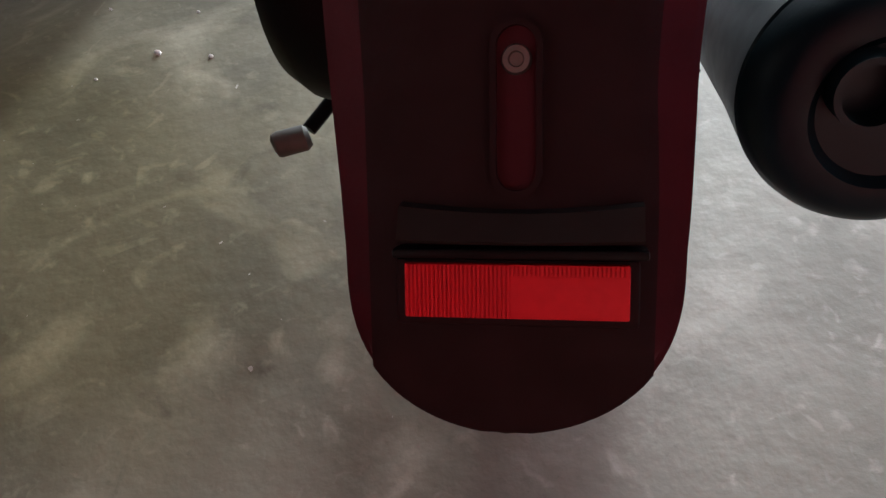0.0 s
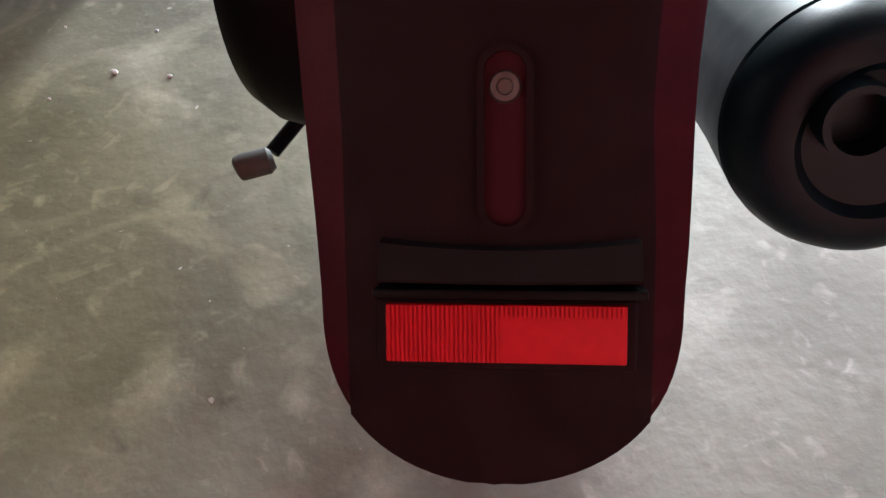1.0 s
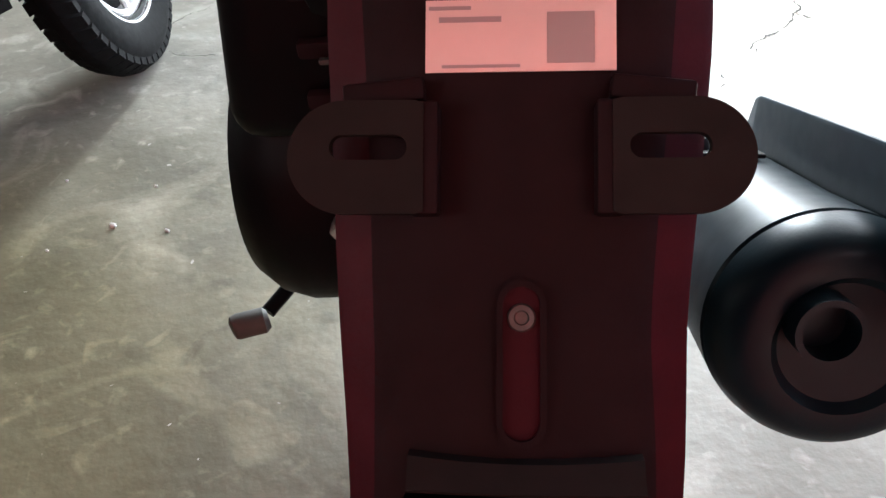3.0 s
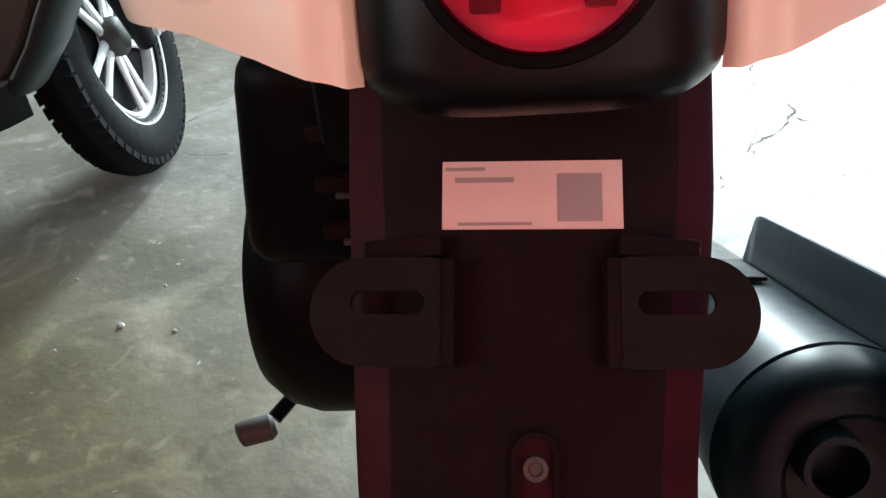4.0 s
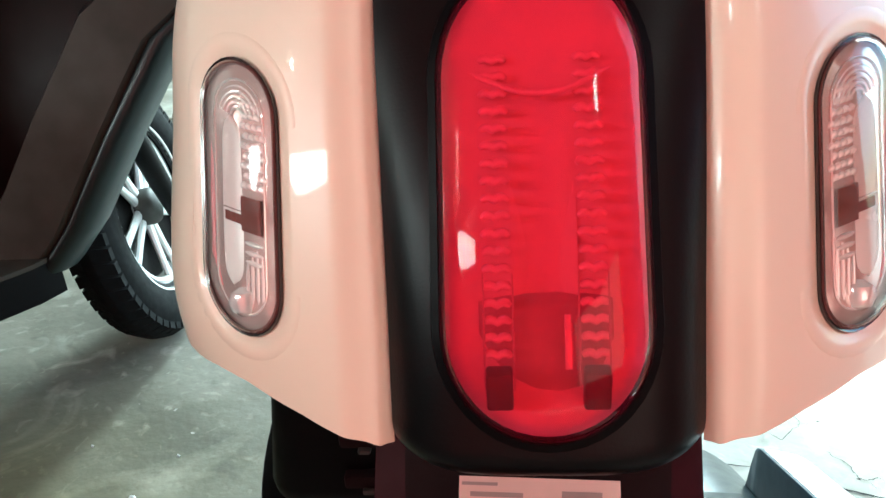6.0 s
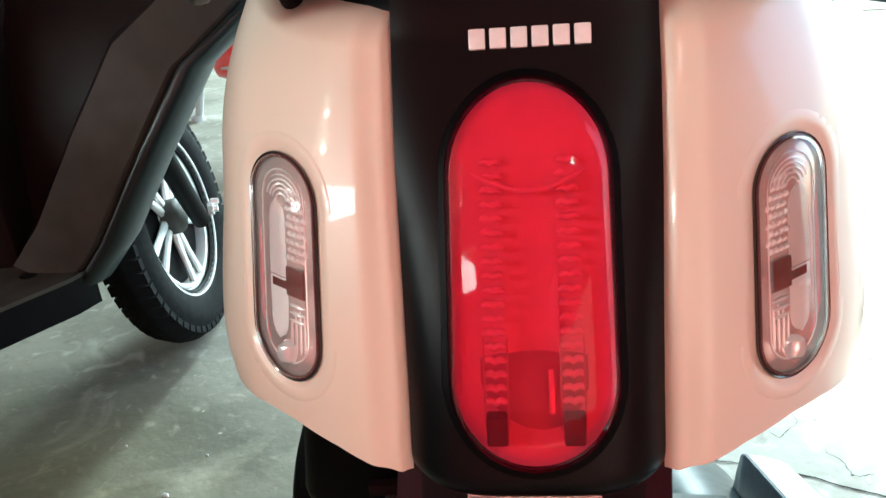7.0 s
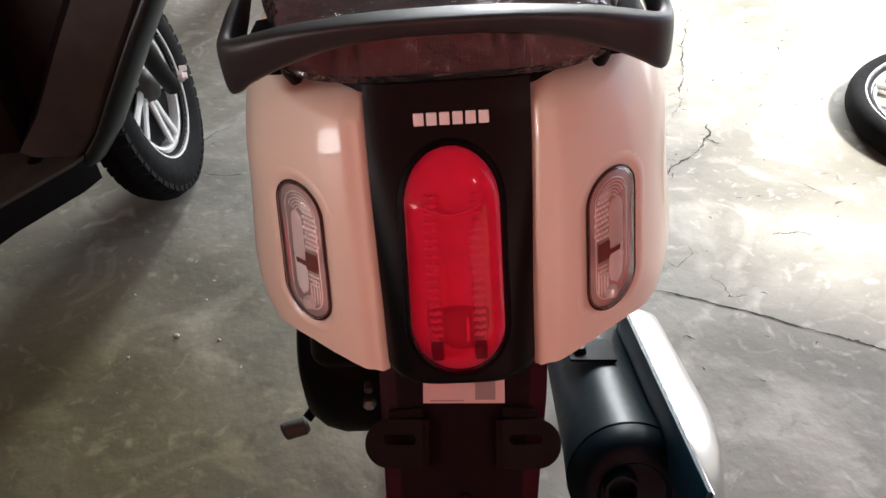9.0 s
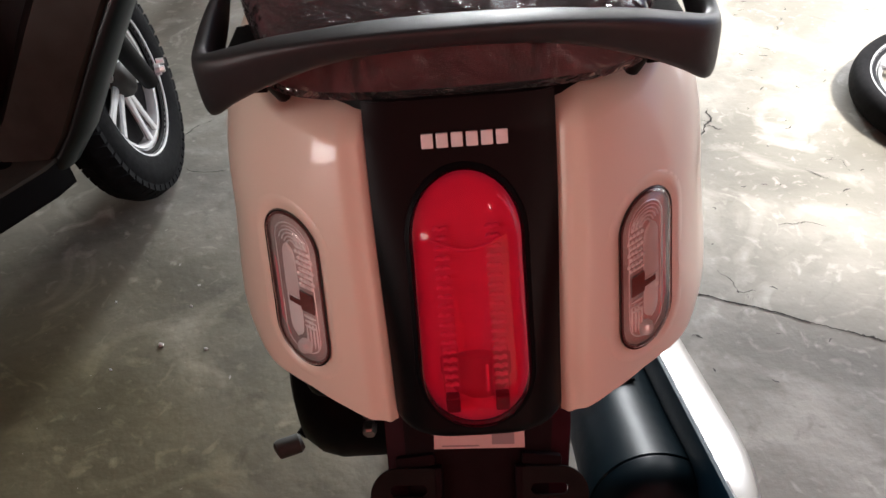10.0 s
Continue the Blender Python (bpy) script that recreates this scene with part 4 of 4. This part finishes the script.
for x, y, z in [(x - 0.014, y, z) for x, y, z in sh_pts]:
    rings.append([(x, y, z), (x - 0.010, y - 0.010, z + 0.004), (x - 0.085, y - 0.000, z + 0.034), (x - 0.115, y + 0.060, z + 0.036), (x - 0.50, y + 0.09, z + 0.08), (x - 0.50, y + 0.14, z + 0.08), (x - 0.05, y + 0.06, z + 0.01)])
part("leg_shield", loft(rings), MAROON, neighbour, "dark maroon leg shield", 35)
rings = [[(x - 0.014 + dx, y + dy, z + dz) for dx, dy, dz in ((-0.001, -0.003, 0.002), (-0.010, -0.014, 0.006), (-0.050, -0.010, 0.022), (-0.086, -0.004, 0.037), (-0.080, 0.008, 0.030), (-0.010, 0.004, 0.002))] for x, y, z in sh_pts]
# paler than the leg shield because light falls on this bevel
part("shield_facet", loft(rings), LIT_BROWN, neighbour, "bevel of the leg shield, coloured lighter brown as lit", 30)
rings = [[(x + dx, y + dy, z + dz) for dx, dy, dz in ((-0.020, -0.004, 0.004), (-0.012, -0.010, 0.006), (-0.003, -0.009, 0.004), (0.005, -0.001, 0.001), (0.011, 0.014, -0.002), (0.013, 0.040, -0.005), (0.006, 0.075, -0.008), (-0.02, 0.07, 0))] for x, y, z in sh_pts]
part("shield_edge", loft(rings), EDGE, neighbour, "glossy dark edge of the leg shield", 60)
part("floor_board", loft([[(-0.612, 1.10, z), (-0.628, 1.06, z), (-0.70, 0.96, z), (-0.78, 0.80, z), (-0.80, 0.45, z), (-1.10, 0.45, z), (-1.12, 1.12, z)] for z in (0.306, 0.312)]), LIT_BROWN, neighbour, "floor board, coloured lighter brown as lit", 35)
# solid block below the board, there to deepen the shadow on the floor
part("chassis", box((-1.07, 0.50, 0.05), (-0.90, 1.12, 0.256), 0.02), BLACK, neighbour, "black frame under the floor board")
# black side that stands for the shade below the board
part("under_board", loft([[(-0.614, 1.10, z), (-0.630, 1.062, z), (-0.702, 0.962, z), (-0.782, 0.80, z), (-0.802, 0.455, z), (-1.10, 0.455, z), (-1.12, 1.12, z)] for z in (0.255, 0.3055)]), BLACK, neighbour, "black underside of the floor board", 35)
part("floor_hole", lathe([(0, 0.001), (0.012, 0.001), (0.012, 0), (0, 0)], pose(-0.696, 1.075, 0.3115), 16), BLACK, neighbour)
part("leg_well", box((-1.14, 1.10, 0.29), (-0.72, 1.26, 0.80), 0.02), MAROON, neighbour, "dark lower leg well")
# unseen block and widened body, added to keep light off the floor
part("shade_block", box((-1.10, -0.42, 0.07), (-0.97, 0.42, 0.35), 0.03, None, 3), BLACK, neighbour, "unseen black block under the body that stops low light")
part("body", box((-1.22, -0.48, 0.34), (-0.84, 0.5, 0.86), 0.06, None, 3), MAROON, neighbour, "dark maroon body, unseen, widened to block light")

# ---- a loose wheel in the daylight ----
spare = thing("loose_wheel", (1.055, 1.50, 0), "black tyre on a silver alloy wheel lying on the concrete", "wheel")
wheel(spare, pose(1.055, 1.50, 0.033, 0, 0, 20), 0.257, 0.064, 0.222, 3, GREY)

# ---- the far red machine ----
far = thing("red_motorcycle", (0.0, 2.75, 0), "red motorcycle parked crosswise in the shade ahead", "motorcycle")
wheel(far, pose(-0.45, 2.80, 0.26, 90, 0, 0), 0.26, 0.09, 0.18, 5, BLACK)
wheel(far, pose(0.55, 2.80, 0.26, 90, 0, 0), 0.26, 0.09, 0.18, 5, BLACK)
part("frame_tube", tube([(-0.60, 2.72, 0.45), (-0.2, 2.74, 0.52), (0.2, 2.74, 0.52), (0.62, 2.72, 0.42)], 0.03, 12), BLACK, far, "black frame")
part("fairing", loft([[(x, 2.64 + 0.07 * w * math.cos(a), z + 0.062 * w * math.sin(a)) for a in (2 * math.pi * k / 20 for k in range(20))] for x, z, w in ((-0.975, 0.245, 0.15), (-0.96, 0.25, 0.55), (-0.91, 0.262, 0.95), (-0.84, 0.270, 1.1), (-0.76, 0.29, 1.0), (-0.62, 0.36, 0.7), (-0.55, 0.42, 0.4))]), RED_BODY, far, "glossy red fairing", 60)
part("fairing_stripe", tube([(-0.93, 2.575, 0.255), (-0.86, 2.563, 0.262), (-0.78, 2.568, 0.285)], [0.004, 0.009, 0.006], 8), PLASTER, far, "pale stripe")
part("tail_fin", plate([(0.68, 0.32), (0.78, 0.34), (0.77, 0.17), (0.745, 0.09), (0.70, 0.17)], Matrix(((1, 0, 0, 0), (0, 0, 1, 2.60), (0, 1, 0, 0), (0, 0, 0, 1))), 0.02, 0.004), RED_BODY, far, "glossy red tail fin")
part("hanger", tube([(0.60, 2.62, 0.40), (0.76, 2.62, 0.36), (0.95, 2.62, 0.36), (1.10, 2.62, 0.33), (1.11, 2.62, 0.25)], [0.03, 0.03, 0.018, 0.018, 0.02], 10), MUFFLER, far, "grey bracket")

part("front_stay", tube([(-1.18, 2.912, 0.0), (-1.178, 2.912, 0.012), (-1.172, 2.911, 0.02), (-1.14, 2.905, 0.15), (-1.09, 2.90, 0.30), (-1.04, 2.86, 0.38), (-0.93, 2.75, 0.40)], [0.028, 0.026, 0.014, 0.016, 0.017, 0.017, 0.015], 12), GREY, far, "pale grey stay standing on the floor")

# ---- a small prop stand on the sunlit floor ----
prop = thing("prop_stand", (0.425, 1.955, 0), "pale grey metal prop stand with a flared foot on the concrete", "stand")
part("foot", loft([[(0.425 + a * math.cos(q) * 0.030 + c, 1.960 + a * math.sin(q) * 0.016, z) for q in (2 * math.pi * k / 20 for k in range(20))] for a, c, z in ((1.0, -0.004, 0.0), (1.0, -0.004, 0.006), (0.86, 0.0, 0.018), (0.55, 0.006, 0.036), (0.38, 0.010, 0.052))]), PLATE, prop, "dull grey flared foot", 60)
part("post", tube([(0.434, 1.960, 0.045), (0.439, 1.967, 0.10), (0.444, 1.975, 0.17), (0.447, 1.982, 0.24)], [0.010, 0.010, 0.009, 0.009], 12, 0.7), GREY, prop, "pale grey post")

# ---- floor details ----


def crack(points, width, least=0.1, stray=0.005, twigs=True):
    """A ragged crack: it wanders, swells where the edge has flaked, and throws off short twigs."""
    bm = bmesh.new()
    rnd = random.Random(len(points) * 7 + int(abs(points[0][0]) * 100))

    def run(corners, wide, low):
        pts, off = [], 0.0
        for (x0, y0), (x1, y1) in zip(corners, corners[1:]):
            span = math.hypot(x1 - x0, y1 - y0)
            n = max(3, int(span / 0.0035))
            for k in range(n):
                off = off * 0.90 + rnd.uniform(-stray, stray) * 0.45
                fine = rnd.uniform(-0.0006, 0.0006)
                pts.append((x0 + (x1 - x0) * k / n - (y1 - y0) / span * (off + fine), y0 + (y1 - y0) * k / n + (x1 - x0) / span * (off + fine)))
        pts.append(corners[-1])
        prev, swell = None, 0.5
        for i, (x, y) in enumerate(pts):
            (xa, ya), (xb, yb) = pts[max(i - 2, 0)], pts[min(i + 2, len(pts) - 1)]
            d = math.hypot(xb - xa, yb - ya) or 1
            swell = min(1.0, max(low, swell + rnd.uniform(-0.28, 0.28)))
            end = min(1.0, (i + 0.3) / 4, (len(pts) - 1 - i + 0.3) / 4)
            half = wide / 2 * end
            one, two = half * swell * rnd.uniform(0.5, 1.1), half * swell * rnd.uniform(0.5, 1.1)
            if rnd.random() < 0.05:
                one *= 2.4
            a = bm.verts.new((x - (yb - ya) / d * one, y + (xb - xa) / d * one, 0.0012))
            b = bm.verts.new((x + (yb - ya) / d * two, y - (xb - xa) / d * two, 0.0012))
            if prev:
                bm.faces.new((prev[0], prev[1], b, a))
            prev = (a, b)
        return pts
    line = run(points, width, least)
    for k in range(max(1, len(line) // 25) if twigs else 0):
        x, y = rnd.choice(line[2:-1])
        a, r = rnd.uniform(0, 2 * math.pi), rnd.uniform(0.012, 0.035)
        run([(x, y), (x + r * 0.6 * math.cos(a), y + r * 0.6 * math.sin(a)), (x + r * math.cos(a + 0.5), y + r * math.sin(a + 0.5))], width * 0.5, 0.1)
    return setting("floor_crack", bm, CRACK, "dark crack in the concrete")


crack([(0.20, 1.055), (0.318, 1.034), (0.353, 1.018), (0.48, 0.957), (0.647, 0.872), (0.95, 0.72), (1.4, 0.50)], 0.0042, 0.4, 0.0018, False)
crack([(0.403, 1.067), (0.421, 1.036), (0.423, 1.008), (0.457, 1.009)], 0.0018)
crack([(0.337, 1.109), (0.354, 1.093), (0.387, 1.129), (0.382, 1.153)], 0.0015)
crack([(0.589, 2.094), (0.55, 1.983), (0.527, 1.893), (0.508, 1.781), (0.483, 1.703)], 0.004)
crack([(0.541, 1.776), (0.478, 1.666), (0.417, 1.552)], 0.002)
crack([(0.513, 1.564), (0.508, 1.519), (0.481, 1.478), (0.446, 1.429), (0.40, 1.403), (0.389, 1.374)], 0.006)
crack([(0.487, 1.506), (0.525, 1.48)], 0.005)
crack([(0.523, 1.955), (0.555, 1.889)], 0.004)
crack([(0.464, 1.693), (0.496, 1.663)], 0.005)
crack([(0.692, 1.812), (0.732, 1.786)], 0.003)
crack([(0.682, 1.348), (0.713, 1.357), (0.716, 1.303)], 0.002)
crack([(0.637, 1.33), (0.677, 1.298)], 0.002)
crack([(0.537, 1.172), (0.594, 1.175), (0.619, 1.157)], 0.002)
crack([(-0.643, 1.602), (-0.613, 1.646), (-0.576, 1.667)], 0.004)
crack([(-0.625, 1.498), (-0.559, 1.46), (-0.509, 1.465)], 0.0025)

# short flaked nicks scattered over the worn concrete
rnd = random.Random(11)
bm = bmesh.new()
for k in range(120):
    x, y = rnd.uniform(0.30, 1.25), rnd.uniform(0.75, 2.3)
    turn, size, prev = rnd.uniform(0, math.pi), rnd.uniform(0.004, 0.020), None
    for j in range(6):
        q = j / 5
        turn += rnd.uniform(-0.7, 0.7)
        x, y = x + math.cos(turn) * size / 5, y + math.sin(turn) * size / 5
        w = 0.0016 * math.sin(math.pi * (0.08 + 0.84 * q)) * rnd.uniform(0.3, 1.0)
        a, b = bm.verts.new((x - math.sin(turn) * w, y + math.cos(turn) * w, 0.0010)), bm.verts.new((x + math.sin(turn) * w, y - math.cos(turn) * w, 0.0010))
        if prev:
            bm.faces.new((prev[0], prev[1], b, a))
        prev = (a, b)
setting("floor_nicks", bm, CRACK, "small dark nicks in the worn concrete")

# pale scuffs and crumbs in the shaded part
bm = bmesh.new()
for k in range(150):
    x, y, r = rnd.uniform(-0.75, 0.2), rnd.uniform(0.45, 2.2), 0.0009 + 0.0030 * rnd.random() ** 3
    turn, thin = rnd.uniform(0, math.pi), rnd.uniform(0.25, 0.9)
    ring = []
    for j in range(9):
        a = 2 * math.pi * j / 9
        u, v = r * math.cos(a) * rnd.uniform(0.7, 1.3), r * thin * math.sin(a) * rnd.uniform(0.7, 1.3)
        ring.append(bm.verts.new((x + u * math.cos(turn) - v * math.sin(turn), y + u * math.sin(turn) + v * math.cos(turn), 0.0008)))
    bm.faces.new(ring)
setting("floor_scuffs", bm, SCUFF, "tiny pale scuffs in the worn concrete")

for x, y, r in ((-0.528, 0.976, 0.006), (-0.45, 0.962, 0.004), (-0.60, 0.93, 0.003), (-0.497, 1.064, 0.003), (-0.637, 1.087, 0.003)):
    bm = bmesh.new()
    bmesh.ops.create_icosphere(bm, subdivisions=1, radius=r, matrix=pose(x, y, r * 0.45, 20, 10, 40 * x) @ Matrix.Diagonal((1, 0.7, 0.5, 1)))
    tagged(part("concrete_chip", bm, CHIP, None, "small pale chip of concrete on the floor"), category="debris", group="chips on the floor")
